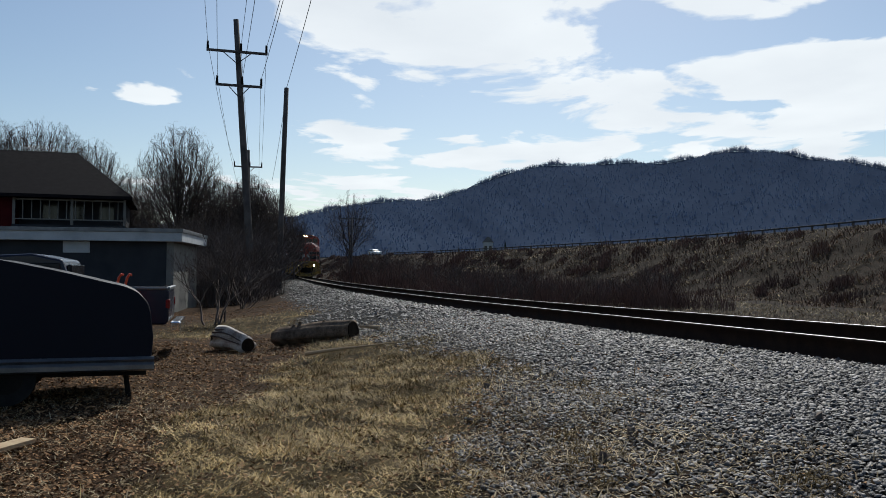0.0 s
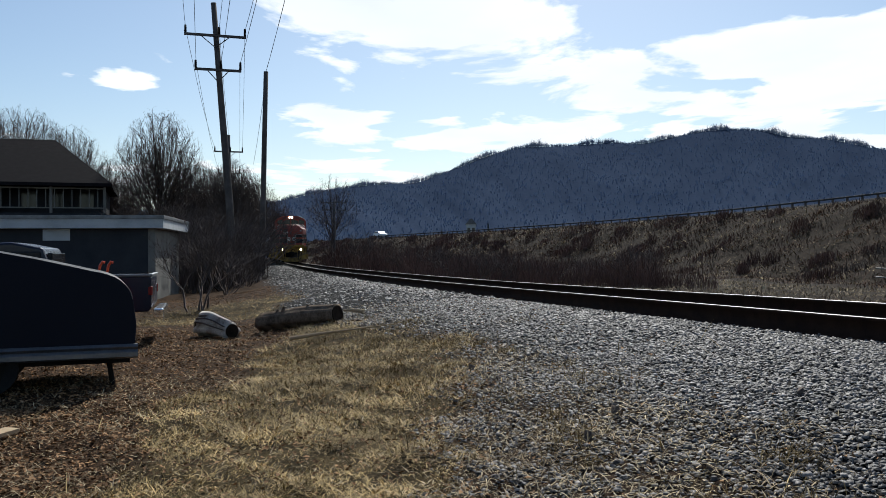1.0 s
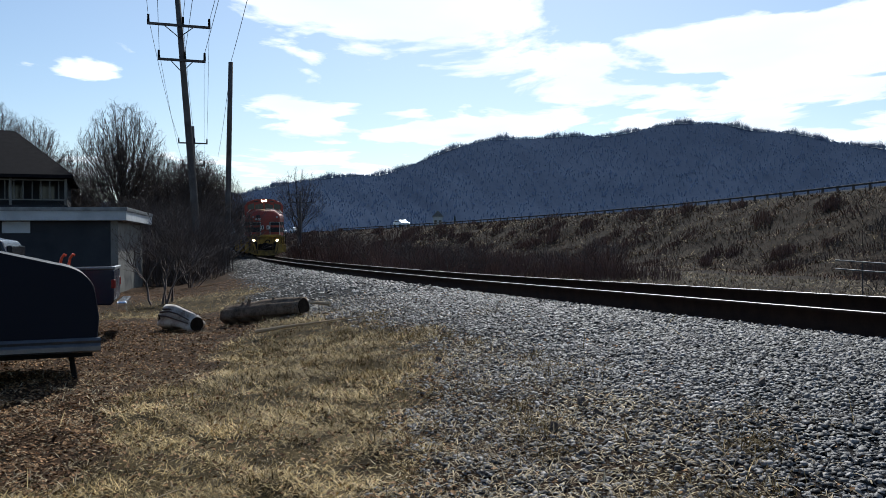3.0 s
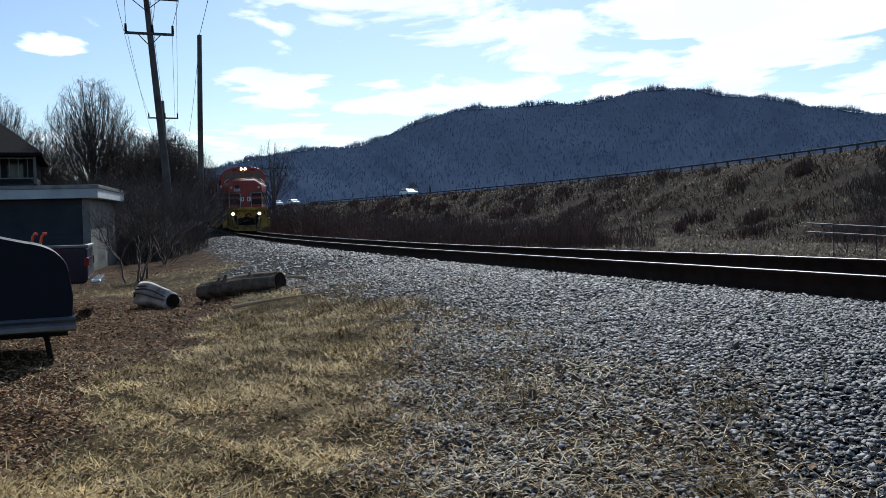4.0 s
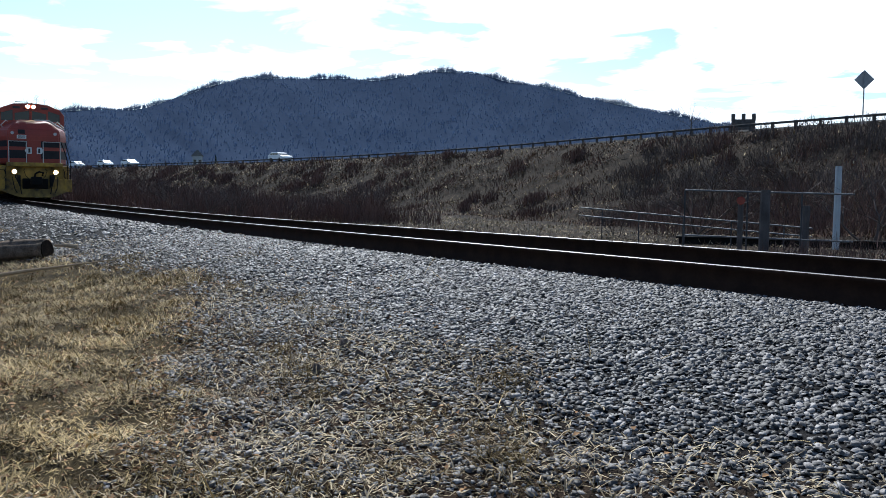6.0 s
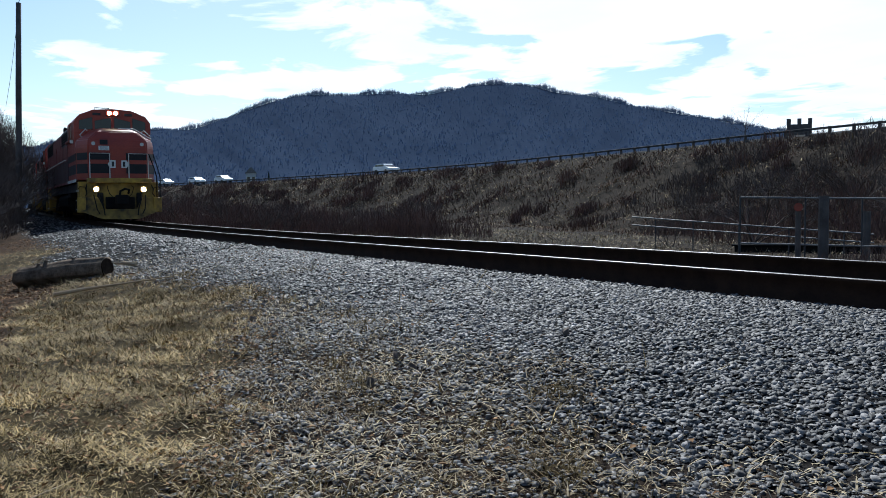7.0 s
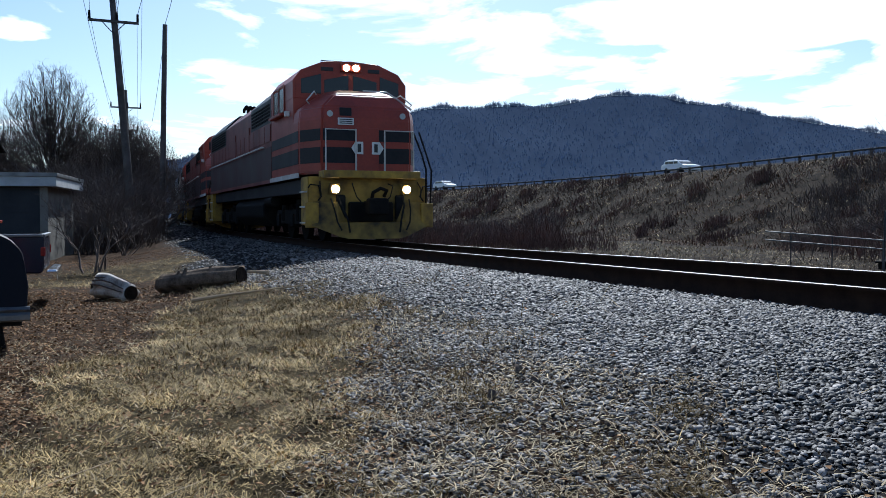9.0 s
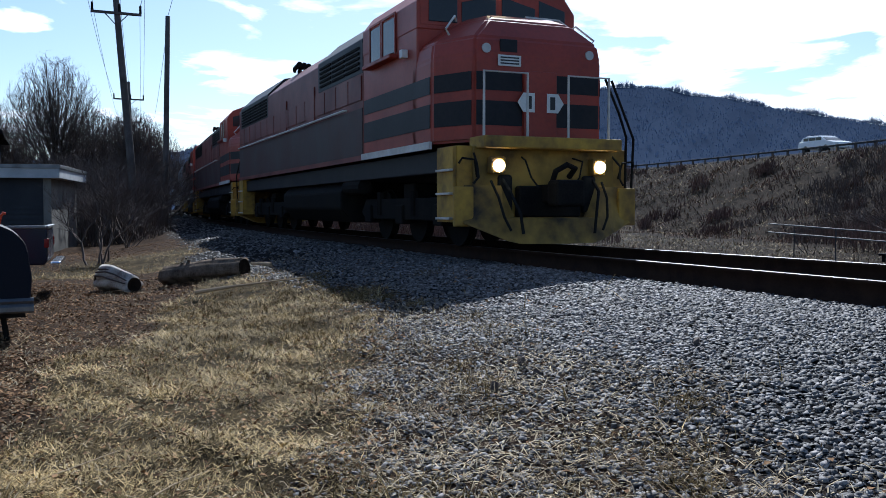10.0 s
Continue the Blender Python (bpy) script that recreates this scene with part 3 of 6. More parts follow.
    box(bm, -0.28, 0.28, 7.8, 7.93, 4.34, 4.56, 0.03)
    hl = part("headlamp_housing", bm, "orange", cab)
    for x in (-0.125, 0.125):
        bm = bmesh.new()
        disc(bm, (x, 7.94, 4.45), (0, 1, 0), 0.085, 0.03, 18)
        part("headlamp", bm, "lamp" if lead else "lamp_dim", hl, "round lit headlamp" if lead else "round unlit headlamp")
    for sx in (-1, 1):
        bm = bmesh.new()
        box(bm, sx * 0.62 - 0.16, sx * 0.62 + 0.16, 7.84, 7.88, 4.35, 4.45, 0.012)
        part("number_board", bm, "ink", cab)
    bm = bmesh.new()
    tube(bm, [(0.62, 7.2, 4.6), (0.62, 7.2, 4.72), (0.05, 7.2, 4.72), (0.05, 7.2, 4.6)], 0.018, 6)
    part("roof_antenna", bm, "under", cab)
    # full-width engine body
    bm = bmesh.new()
    prism(bm, [(-1.5, 1.62), (1.5, 1.62), (1.5, 3.92), (1.02, 4.36), (0.4, 4.44), (-0.4, 4.44), (-1.02, 4.36), (-1.5, 3.92)], -9.3, 4.9, "y", 0.03)
    hood = part("engine_body", bm, "hoodred", P)
    for y0, y1, zt in ((1.4, 4.85, 4.54), (-8.9, -4.4, 4.56)):
        bm = bmesh.new()
        prism(bm, [(-1.505, 3.3), (1.505, 3.3), (1.505, 3.98), (1.0, zt - 0.1), (0.4, zt), (-0.4, zt), (-1.0, zt - 0.1), (-1.505, 3.98)], y0, y1, "y", 0.02)
        part("roof_hatch", bm, "black", hood, "black raised roof section")
    for sx in (-1, 1):
        for i in range(15):
            y0 = -9.1 + i * 0.93
            bm = bmesh.new()
            box(bm, sx * 1.512 - 0.012, sx * 1.512 + 0.012, y0, y0 + 0.87, 2.78, 3.26, 0.006)
            part("body_panel", bm, "hoodred", hood)
        for i in range(5):
            y0 = -8.7 + i * 0.84
            bm = bmesh.new()
            for k in range(6):
                box(bm, sx * 1.515 - 0.012, sx * 1.515 + 0.012, y0, y0 + 0.76, 3.36 + k * 0.09, 3.41 + k * 0.09)
            part("radiator_grille", bm, "under", hood)
        for i in range(3):
            y0 = 1.6 + i * 1.05
            bm = bmesh.new()
            for k in range(5):
                box(bm, sx * 1.515 - 0.012, sx * 1.515 + 0.012, y0, y0 + 0.95, 3.4 + k * 0.1, 3.45 + k * 0.1)
            part("air_intake_grille", bm, "under", hood)
        for y0 in (0.4, -2.6):
            bm = bmesh.new()
            box(bm, sx * 1.52 - 0.014, sx * 1.52 + 0.014, y0, y0 + 0.7, 2.66, 3.5, 0.01)
            part("body_door", bm, "hoodred", hood)
        bm = bmesh.new()
        box(bm, sx * 1.505 - 0.008, sx * 1.505 + 0.008, -9.25, 4.85, 1.69, 2.62)
        part("lower_panel", bm, "maroon", hood, "grimy dark lower body panel")
        bm = bmesh.new()
        box(bm, sx * 1.53 - 0.014, sx * 1.53 + 0.014, -9.2, 8.5, 1.58, 1.68)
        part("side_sill", bm, "hoodred", hood)
        bm = bmesh.new()
        box(bm, sx * 1.535 - 0.02, sx * 1.535 + 0.02, 4.9, 8.55, 1.58, 1.70)
        part("sill_edge", bm, "pale", hood, "pale edge of the cab sill")
    for y in (-8.0, -6.7, -5.4, 2.2, 3.6):
        bm = bmesh.new()
        disc(bm, (0, y, 4.56), (0, 0, 1), 0.55, 0.12, 24)
        part("roof_fan", bm, "under", hood)
    bm = bmesh.new()
    box(bm, -0.3, 0.3, -1.6, -0.8, 4.4, 4.62, 0.03)
    part("exhaust_stack", bm, "under", hood)
    bm = bmesh.new()
    for k, x in enumerate((0.75, 0.9, 1.05)):
        tube(bm, [(x, -2.9, 4.42), (x, -2.9, 4.52), (x, -2.5 + 0.1 * k, 4.56)], 0.04, 8, 0.08)
    tube(bm, [(0.9, -3.0, 4.36), (0.9, -3.0, 4.5)], 0.05, 8)
    part("horn", bm, "under", hood)
    # tank and bogies
    bm = bmesh.new()
    prism(bm, [(-1.2, 1.22), (-1.4, 1.0), (-1.4, 0.62), (-1.1, 0.32), (1.1, 0.32), (1.4, 0.62), (1.4, 1.0), (1.2, 1.22)], -2.9, 2.9, "y", 0.05)
    part("fuel_tank", bm, "under", P)
    for sx in (-1, 1):
        bm = bmesh.new()
        tube(bm, [(sx * 1.25, 3.0, 1.08), (sx * 1.25, 4.2, 1.08)], 0.16, 12)
        part("air_reservoir", bm, "under", P)
    axle_truck(P, 6.1)
    axle_truck(P, -6.1)
    # pilot, plough and steps at both ends
    for e in (1, -1):
        def Y(v):
            return e * v

        def ybox(bm, x0, x1, a, b, z0, z1, bev=0.0):
            return box(bm, min(x0, x1), max(x0, x1), min(Y(a), Y(b)), max(Y(a), Y(b)), z0, z1, bev)
        bm = bmesh.new()
        ybox(bm, -1.24, 1.24, 9.45, 9.55, 0.40, 1.58, 0.01)
        pil = part("pilot", bm, "sooty", P)
        bm = bmesh.new()
        ybox(bm, -1.2, 1.2, 9.3, 9.86, 1.54, 1.72, 0.02)
        part("anticlimber", bm, "yellow", pil)
        bm = bmesh.new()    # plough: a bowed blade with cut lower corners
        xs = np.linspace(-1.46, 1.46, 15)
        sec = []
        for x in xs:
            yb = 10.05 - 0.34 * (abs(x) / 1.46) ** 1.5
            zl = 0.10 + max(0.0, abs(x) - 0.72) * 0.42
            sec.append([bm.verts.new((x, Y(yb - 0.24), 0.98 if abs(x) > 0.75 else 0.50)), bm.verts.new((x, Y(yb - 0.10), 0.48)), bm.verts.new((x, Y(yb), zl)),
                        bm.verts.new((x, Y(yb - 0.06), zl)), bm.verts.new((x, Y(yb - 0.16), 0.48)), bm.verts.new((x, Y(yb - 0.30), 0.98 if abs(x) > 0.75 else 0.50))])
        for p, q in zip(sec, sec[1:]):
            for i in range(5):
                bm.faces.new((p[i], q[i], q[i + 1], p[i + 1]))
        part("plough", bm, "sooty", pil, "worn yellow plough blade with dirty streaks")
        bm = bmesh.new()
        ybox(bm, -0.16, 0.16, 9.5, 10.25, 0.72, 1.0, 0.03)
        ybox(bm, -0.24, 0.24, 10.0, 10.36, 0.66, 1.06, 0.06)
        ybox(bm, -0.55, 0.55, 9.55, 9.72, 0.50, 0.98, 0.04)
        tube(bm, [(-0.3, Y(9.75), 1.12), (-0.32, Y(9.9), 1.25), (-0.15, Y(9.95), 1.3), (0.02, Y(9.9), 1.2), (0.05, Y(9.8), 0.95)], 0.045, 8)
        part("coupler", bm, "under", pil, "black knuckle coupler with hoses")
        for sx in (-1, 1):
            bm = bmesh.new()
            ybox(bm, sx * 0.62, sx * 0.86, 9.55, 9.66, 0.55, 1.15, 0.05)
            tube(bm, [(sx * 0.8, Y(9.62), 1.1), (sx * 0.78, Y(9.85), 0.9), (sx * 0.66, Y(9.98), 0.55), (sx * 0.62, Y(10.0), 0.25)], 0.024, 8)
            tube(bm, [(sx * 0.98, Y(9.62), 1.05), (sx * 0.95, Y(9.82), 0.8), (sx * 0.9, Y(9.92), 0.5), (sx * 0.8, Y(9.95), 0.3)], 0.02, 8)
            part("brake_hose", bm, "tyre", pil)
            bm = bmesh.new()
            tube(bm, [(sx * 0.45, Y(9.6), 1.42), (sx * 0.5, Y(9.82), 1.36), (sx * 0.42, Y(9.86), 1.1), (sx * 0.28, Y(9.84), 0.95)], 0.014, 6)
            part("uncoupling_lever", bm, "tyre", pil)
            bm = bmesh.new()
            tube(bm, [(sx * 1.22, Y(9.5), 1.5), (sx * 1.26, Y(9.72), 1.3), (sx * 1.24, Y(9.74), 1.1), (sx * 1.32, Y(9.72), 1.0)], 0.018, 6)
            part("grab_iron", bm, "tyre", pil)
            bm = bmesh.new()
            ybox(bm, sx * 0.76, sx * 1.02, 9.55, 9.70, 1.16, 1.42, 0.03)
            hs = part("ditch_light_box", bm, "yellow", pil)
            bm = bmesh.new()
            disc(bm, (sx * 0.89, Y(9.71), 1.28), (0, 1, 0), 0.095, 0.03, 18)
            part("ditch_light", bm, "lamp" if lead and e > 0 else "lamp_dim", hs, "round lit ditch light" if lead and e > 0 else "")
            bm = bmesh.new()    # corner stair well
            ybox(bm, sx * 1.1, sx * 1.5, 8.72, 8.76, 0.42, 1.58, 0.01)
            ybox(bm, sx * 1.2, sx * 1.5, 9.36, 9.5, 0.42, 1.58, 0.01)
            ybox(bm, sx * 1.47, sx * 1.5, 8.72, 9.5, 0.42, 1.58, 0.01)
            st = part("stair_well", bm, "yellow", pil)
            for zz in (0.46, 0.84, 1.2):
                bm = bmesh.new()
                ybox(bm, sx * 1.14, sx * 1.56, 8.8, 9.36, zz, zz + 0.035, 0.008)
                part("step", bm, "pale", st)
            bm = bmesh.new()
            ybox(bm, sx * 1.28, sx * 1.60, 9.58, 9.66, 0.36, 0.96, 0.02)
            part("pilot_wing", bm, "yellow", pil)
            bm = bmesh.new()
            if sx * e < 0:
                tube(bm, [(sx * 1.54, Y(9.62), 0.94), (sx * 1.56, Y(9.64), 1.75), (sx * 1.5, Y(9.5), 2.1), (sx * 1.36, Y(9.3), 2.72)], 0.022, 6)
                tube(bm, [(sx * 1.42, Y(9.62), 0.96), (sx * 1.42, Y(9.64), 1.78), (sx * 1.34, Y(9.56), 2.15), (sx * 1.16, Y(9.42), 2.72)], 0.022, 6)
            tube(bm, [(sx * 1.24, Y(9.68), 1.1), (sx * 1.3, Y(9.72), 1.36), (sx * 1.5, Y(9.72), 1.38), (sx * 1.54, Y(9.68), 1.3)], 0.018, 6)
            part("stair_rail", bm, "under", pil)
        for sx in (-1, 1):
            bm = bmesh.new()
            tube(bm, [(sx * 0.36, Y(9.62), 1.7), (sx * 0.36, Y(9.62), 2.70), (sx * 1.10, Y(9.62), 2.70), (sx * 1.10, Y(9.62), 1.7)], 0.022, 6)
            part("end_railing", bm, "pale", P, "pale tubular end railing")
    for sx in (-1, 1):
        bm = bmesh.new()
        tube(bm, [(sx * 1.52, 3.8, 2.66), (sx * 1.58, 3.76, 2.66), (sx * 1.58, -9.1, 2.66), (sx * 1.52, -9.14, 2.66)], 0.026, 6)
        part("handrail", bm, "pale", P, "long pale handrail along the body side")
    return ob


def hopper_car():
    ob = empty("hopper_car", label="grey covered hopper car with ribbed sides", category="freight car", group="train")
    bm = bmesh.new()
    prism(bm, [(-1.0, 0.9), (1.0, 0.9), (1.5, 1.6), (1.5, 4.0), (1.1, 4.4), (-1.1, 4.4), (-1.5, 4.0), (-1.5, 1.6)], -7.2, 7.2, "y", 0.04)
    body = part("body", bm, "steel", ob)
    for sx in (-1, 1):
        for i in range(13):
            bm = bmesh.new()
            y = -7.0 + i * 14 / 12
            box(bm, min(sx * 1.5, sx * 1.58), max(sx * 1.5, sx * 1.58), y - 0.04, y + 0.04, 1.6, 4.0)
            part("rib", bm, "steel", body)
    bm = bmesh.new()
    box(bm, -0.25, 0.25, -8.4, 8.4, 0.75, 1.05, 0.03)
    part("centre_sill", bm, "under", ob)
    axle_truck(ob, 5.9, 1.75, 2)
    axle_truck(ob, -5.9, 1.75, 2)
    return ob


def make_train():
    lead = locomotive(True)
    TRAIN.append((lead, 9.6))
    second = locomotive(False)
    TRAIN.append((second, 9.6 + 20.6))
    third = copy_thing(second, Matrix())
    TRAIN.append((third, 9.6 + 41.2))
    car = hopper_car()
    TRAIN.append((car, 9.6 + 41.2 + 19.2))
    for i in range(1, 4):
        TRAIN.append((copy_thing(car, Matrix()), 9.6 + 41.2 + 19.2 + 17.2 * i))


make_train()


# ---------------------------------------------------------------- poles and wires
def polar(az, r):
    return math.sin(radians(az)) * r, math.cos(radians(az)) * r


def utility_pole(base, top, r0, r1, arms, label, along=(0.95, 0.3)):
    ob = empty("utility_pole", pose(*base), label, "utility pole", "utility poles")
    top = Vector(top) - Vector(base)
    bm = bmesh.new()
    tube(bm, [Vector((0, 0, -0.4)), top * 0.33 + Vector((0.02, 0, 0)), top * 0.66, top], r0, 12, r1)
    part("pole_shaft", bm, "pole", ob, smooth=True)
    d = Vector((along[0], along[1], 0)).normalized()
    for z, half, tilt, n in arms:
        c = top * (z / top.z)
        bm = bmesh.new()
        a, b = c - d * half + Vector((0, -0.12, tilt)), c + d * half + Vector((0, -0.12, -tilt))
        tube(bm, [a, b], 0.075, 4)
        arm = part("crossarm", bm, "pole", ob)
        bm = bmesh.new()
        for s in (-1, 1):
            tube(bm, [c + d * half * 0.5 * s + Vector((0, -0.14, 0)), c + Vector((0, -0.14, -0.55))], 0.022, 5)
        part("brace", bm, "pole", arm)
        for k in range(n):
            f = (-0.96, 0.96, 0.12)[k] if n == 3 else -0.94 + 1.88 * k / max(1, n - 1)
            p = c + d * half * f + Vector((0, -0.12, 0.06 - tilt * f))
            bm = bmesh.new()
            tube(bm, [p, p + Vector((0, 0, 0.12)), p + Vector((0, 0, 0.2)), p + Vector((0, 0, 0.34))], 0.06, 8, 0.05)
            part("insulator", bm, "under", arm)
    return ob


def at_el(az, el, r):
    x, y = polar(az, r)
    return x, y, 1.5 + r * math.tan(radians(el))


P1B, P1T = (*polar(-12.05, 42), 0.0), at_el(-13.32, 15.5, 42)
utility_pole(P1B, P1T, 0.19, 0.12, [(11.62, 1.38, 0.0, 3), (10.05, 1.04, 0.0, 3)], "tall leaning grey wooden utility pole with two crossarms")
P2B, P2T = (*polar(-10.5, 48), 0.0), at_el(-10.12, 11.55, 48)
utility_pole(P2B, P2T, 0.16, 0.12, [], "dark bare wooden pole beside the track")
P3B, P3T = (*polar(-12.3, 75), 0.0), at_el(-12.46, 7.59, 75)
utility_pole(P3B, P3T, 0.17, 0.12, [(10.1, 1.15, 0.0, 3), (8.3, 0.9, 0, 2)], "distant wooden utility pole with crossarms")
P4B, P4T = (*polar(-5.9, 110), 0.0), at_el(-5.88, 3.55, 110)
utility_pole(P4B, P4T, 0.15, 0.12, [(P4T[2] - 0.3, 1.5, 0, 4), (P4T[2] - 1.2, 1.5, 0, 4)], "old far telegraph pole with short crossarms")


def cable(a, b, sag, r=0.012):
    bm = bmesh.new()
    a, b = Vector(a), Vector(b)
    tube(bm, [a.lerp(b, i / 24) - Vector((0, 0, sag * 4 * (i / 24) * (1 - i / 24))) for i in range(25)], r, 4)
    tagged(link("overhead_cable", bm, "wire"), "thin black overhead cable strung between the poles", "cable", "overhead cables")


def arm_point(T, B, z, f, half):
    d = Vector((0.95, 0.3, 0)).normalized()
    c = Vector(B).lerp(Vector(T), z / T[2])
    return c + d * half * f + Vector((0, -0.12, 0.3))


for f, ex in ((-0.96, 2.4), (0.12, 3.9), (0.96, 5.2)):
    a = arm_point(P1T, P1B, 11.62, f, 1.38)
    cable(a, (ex, -12, 11.6), 0.9)
    cable(a, arm_point(P3T, P3B, 10.1, f, 1.15), 0.5)
for f, ex in ((-0.94, 2.9), (0.12, 4.1), (0.94, 4.9)):
    a = arm_point(P1T, P1B, 10.05, f, 1.04)
    cable(a, (ex, -12, 10.0), 0.7)
    cable(a, arm_point(P3T, P3B, 8.3, f, 0.9), 0.5, 0.01)
cable(P2T, (5.2, -14, 10.6), 0.7, 0.014)
cable((P2T[0] - 0.05, P2T[1], P2T[2] - 0.6), (P3T[0] + 2.0, P3T[1], 9.0), 0.3, 0.014)


# ---------------------------------------------------------------- garage
def garage():
    ob = empty("garage", pose(-9.5, 31.4, 0, 0, 0, 7.0), "low dark grey garage with a flat roof and a white fascia", "garage")
    bm = bmesh.new()
    box(bm, -10.5, -0.25, 0, 0.2, -0.3, 2.5)
    part("front_wall", bm, "siding", ob)
    for i in range(14):
        bm = bmesh.new()
        prism(bm, [(0.0, 0.1 + i * 0.17), (-0.022, 0.1 + i * 0.17), (-0.006, 0.1 + i * 0.17 + 0.168), (0.0, 0.1 + i * 0.17 + 0.168)], -10.5, -0.25, "x")
        part("siding_board", bm, "siding", ob)
    bm = bmesh.new()
    box(bm, -0.25, 0, 0, 5.4, -0.3, 2.5)
    part("side_wall", bm, "block", ob, "pale block side wall")
    bm = bmesh.new()
    box(bm, -10.5, 0, 5.2, 5.4, -0.3, 2.5)
    part("back_wall", bm, "siding", ob)
    bm = bmesh.new()
    box(bm, -10.7, 0.28, -0.3, 5.7, 2.5, 2.62)
    part("soffit", bm, "fascia", ob)
    bm = bmesh.new()
    box(bm, -10.75, 0.33, -0.36, -0.30, 2.5, 2.93, 0.01)
    box(bm, 0.27, 0.33, -0.30, 5.7, 2.5, 2.93, 0.01)
    fa = part("fascia", bm, "fascia", ob, "white fascia board under the flat roof")
    bm = bmesh.new()
    box(bm, -10.77, 0.37, -0.4, -0.36, 2.82, 2.95, 0.01)
    box(bm, 0.33, 0.37, -0.36, 5.7, 2.82, 2.95, 0.01)
    part("gutter", bm, "alu", fa)
    bm = bmesh.new()
    box(bm, -10.7, 0.27, -0.3, 5.7, 2.62, 2.9)
    part("flat_roof", bm, "roofing", ob)
    bm = bmesh.new()
    box(bm, -3.75, -2.85, -0.06, -0.03, 2.08, 2.48, 0.01)
    part("wall_sign", bm, "fascia", ob, "small pale blank sign under the eave")


garage()


def house():
    ob = empty("house", pose(-20.15, 56.4, 0, 0, 0, 17), "two-storey dark house with red siding and an upper porch", "house")
    bm = bmesh.new()
    box(bm, -16, -6.6, 0.2, 9, -0.5, 6.4)
    part("wall", bm, "redwall", ob)
    bm = bmesh.new()
    box(bm, -6.6, -0.2, 2.4, 9, -0.5, 6.2)
    part("wall", bm, "siding", ob)
    bm = bmesh.new()      # hipped roof running down over the porch
    e = [bm.verts.new(p) for p in ((-16.6, -0.9, 6.1), (0.35, -0.9, 6.1), (0.35, 9.6, 6.1), (-16.6, 9.6, 6.1))]
    g = [bm.verts.new(p) for p in ((-16.6, 4.5, 9.35), (-3.4, 4.5, 9.35))]
    u = [bm.verts.new((v.co.x, v.co.y, 5.9)) for v in e]
    for f in ((e[0], e[1], g[1], g[0]), (e[1], e[2], g[1]), (e[2], e[3], g[0], g[1]), (e[3], e[0], g[0])):
        bm.faces.new(f)
    for i in range(4):
        bm.faces.new((e[i], e[(i + 1) % 4], u[(i + 1) % 4], u[i]))
    bm.faces.new(u)
    part("roof", bm, "roofing", ob, "dark shingled hipped roof")
    bm = bmesh.new()
    box(bm, -6.6, 0, -0.4, 2.4, 4.0, 4.25)
    part("porch_floor", bm, "siding", ob)
    for x in (-6.5, -3.2, -0.1):
        bm = bmesh.new()
        box(bm, x - 0.08, x + 0.08, -0.35, -0.2, 4.25, 6.1, 0.01)
        part("porch_post", bm, "block", ob, "pale porch post")
        bm = bmesh.new()
        box(bm, x - 0.08, x + 0.08, -0.35, -0.2, -0.4, 4.0, 0.01)
        part("porch_post", bm, "block", ob)
    bm = bmesh.new()
    box(bm, -6.5, -0.1, -0.3, -0.24, 5.75, 5.85)
    box(bm, -6.5, -0.1, -0.3, -0.24, 4.55, 4.62)
    part("porch_rail", bm, "block", ob)
    for i in range(12):
        x = -6.0 + i * 0.5
        bm = bmesh.new()
        box(bm, x - 0.025, x + 0.025, -0.29, -0.25, 4.6, 5.8)
        part("screen_bar", bm, "block", ob)
    for x in (-5.2, -3.6, -1.8):
        bm = bmesh.new()
        box(bm, x, x + 0.9, 2.36, 2.42, 4.7, 5.8)
        part("window", bm, "glass", ob)


house()


# ---------------------------------------------------------------- trailer and pickup
def trailer():
    ob = empty("camper_trailer", pose(-3.28, 10.15, 0, 0, 0, 20), "dark navy rounded camper trailer with a dull metal skirt rail", "trailer")
    # local: x towards its left end is negative, side facing the yard at y = 0
    prof = [(-3.9, 0.48), (0.0, 0.48), (0.02, 0.75), (-0.02, 1.02)]
    for i in range(9):
        a = radians(5 + i * 9)
        prof.append((-0.55 + 0.53 * math.cos(a), 1.02 + 0.33 * math.sin(a)))
    prof += [(-1.0, 1.48), (-1.6, 1.60), (-2.4, 1.68), (-3.2, 1.66), (-3.7, 1.5), (-3.9, 1.2)]
    bm = bmesh.new()
    prism(bm, prof, 0.0, 1.75, "y", 0.02)
    part("body", bm, "navy", ob)
    bm = bmesh.new()
    prism(bm, [(-0.03, 0.36), (-0.055, 0.38), (-0.055, 0.43), (-0.03, 0.46), (-0.05, 0.49), (-0.02, 0.52), (0.02, 0.52), (0.02, 0.36)], -3.92, 0.03, "x")
    part("skirt_rail", bm, "alu", ob, "ridged dull aluminium skirt rail")
    bm = bmesh.new()
    box(bm, -3.8, -0.05, 0.1, 1.65, 0.30, 0.48)
    part("chassis", bm, "under", ob)
    for y in (0.16, 1.58):
        bm = bmesh.new()
        disc(bm, (-1.5, y, 0.30), (0, 1, 0), 0.30, 0.18, 28)
        wh = part("wheel", bm, "tyre", ob)
        bm = bmesh.new()
        disc(bm, (-1.5, y - 0.095 * (1 if y < 1 else -1), 0.30), (0, 1, 0), 0.17, 0.02, 20)
        part("rim", bm, "under", wh)
    for x in (-0.28, -3.4):
        bm = bmesh.new()
        tube(bm, [(x, 0.3, 0.36), (x + 0.05, 0.3, 0.0)], 0.03, 8)
        box(bm, x - 0.05, x + 0.15, 0.22, 0.38, -0.01, 0.02)
        part("support_leg", bm, "under", ob)
    return ob


trailer()


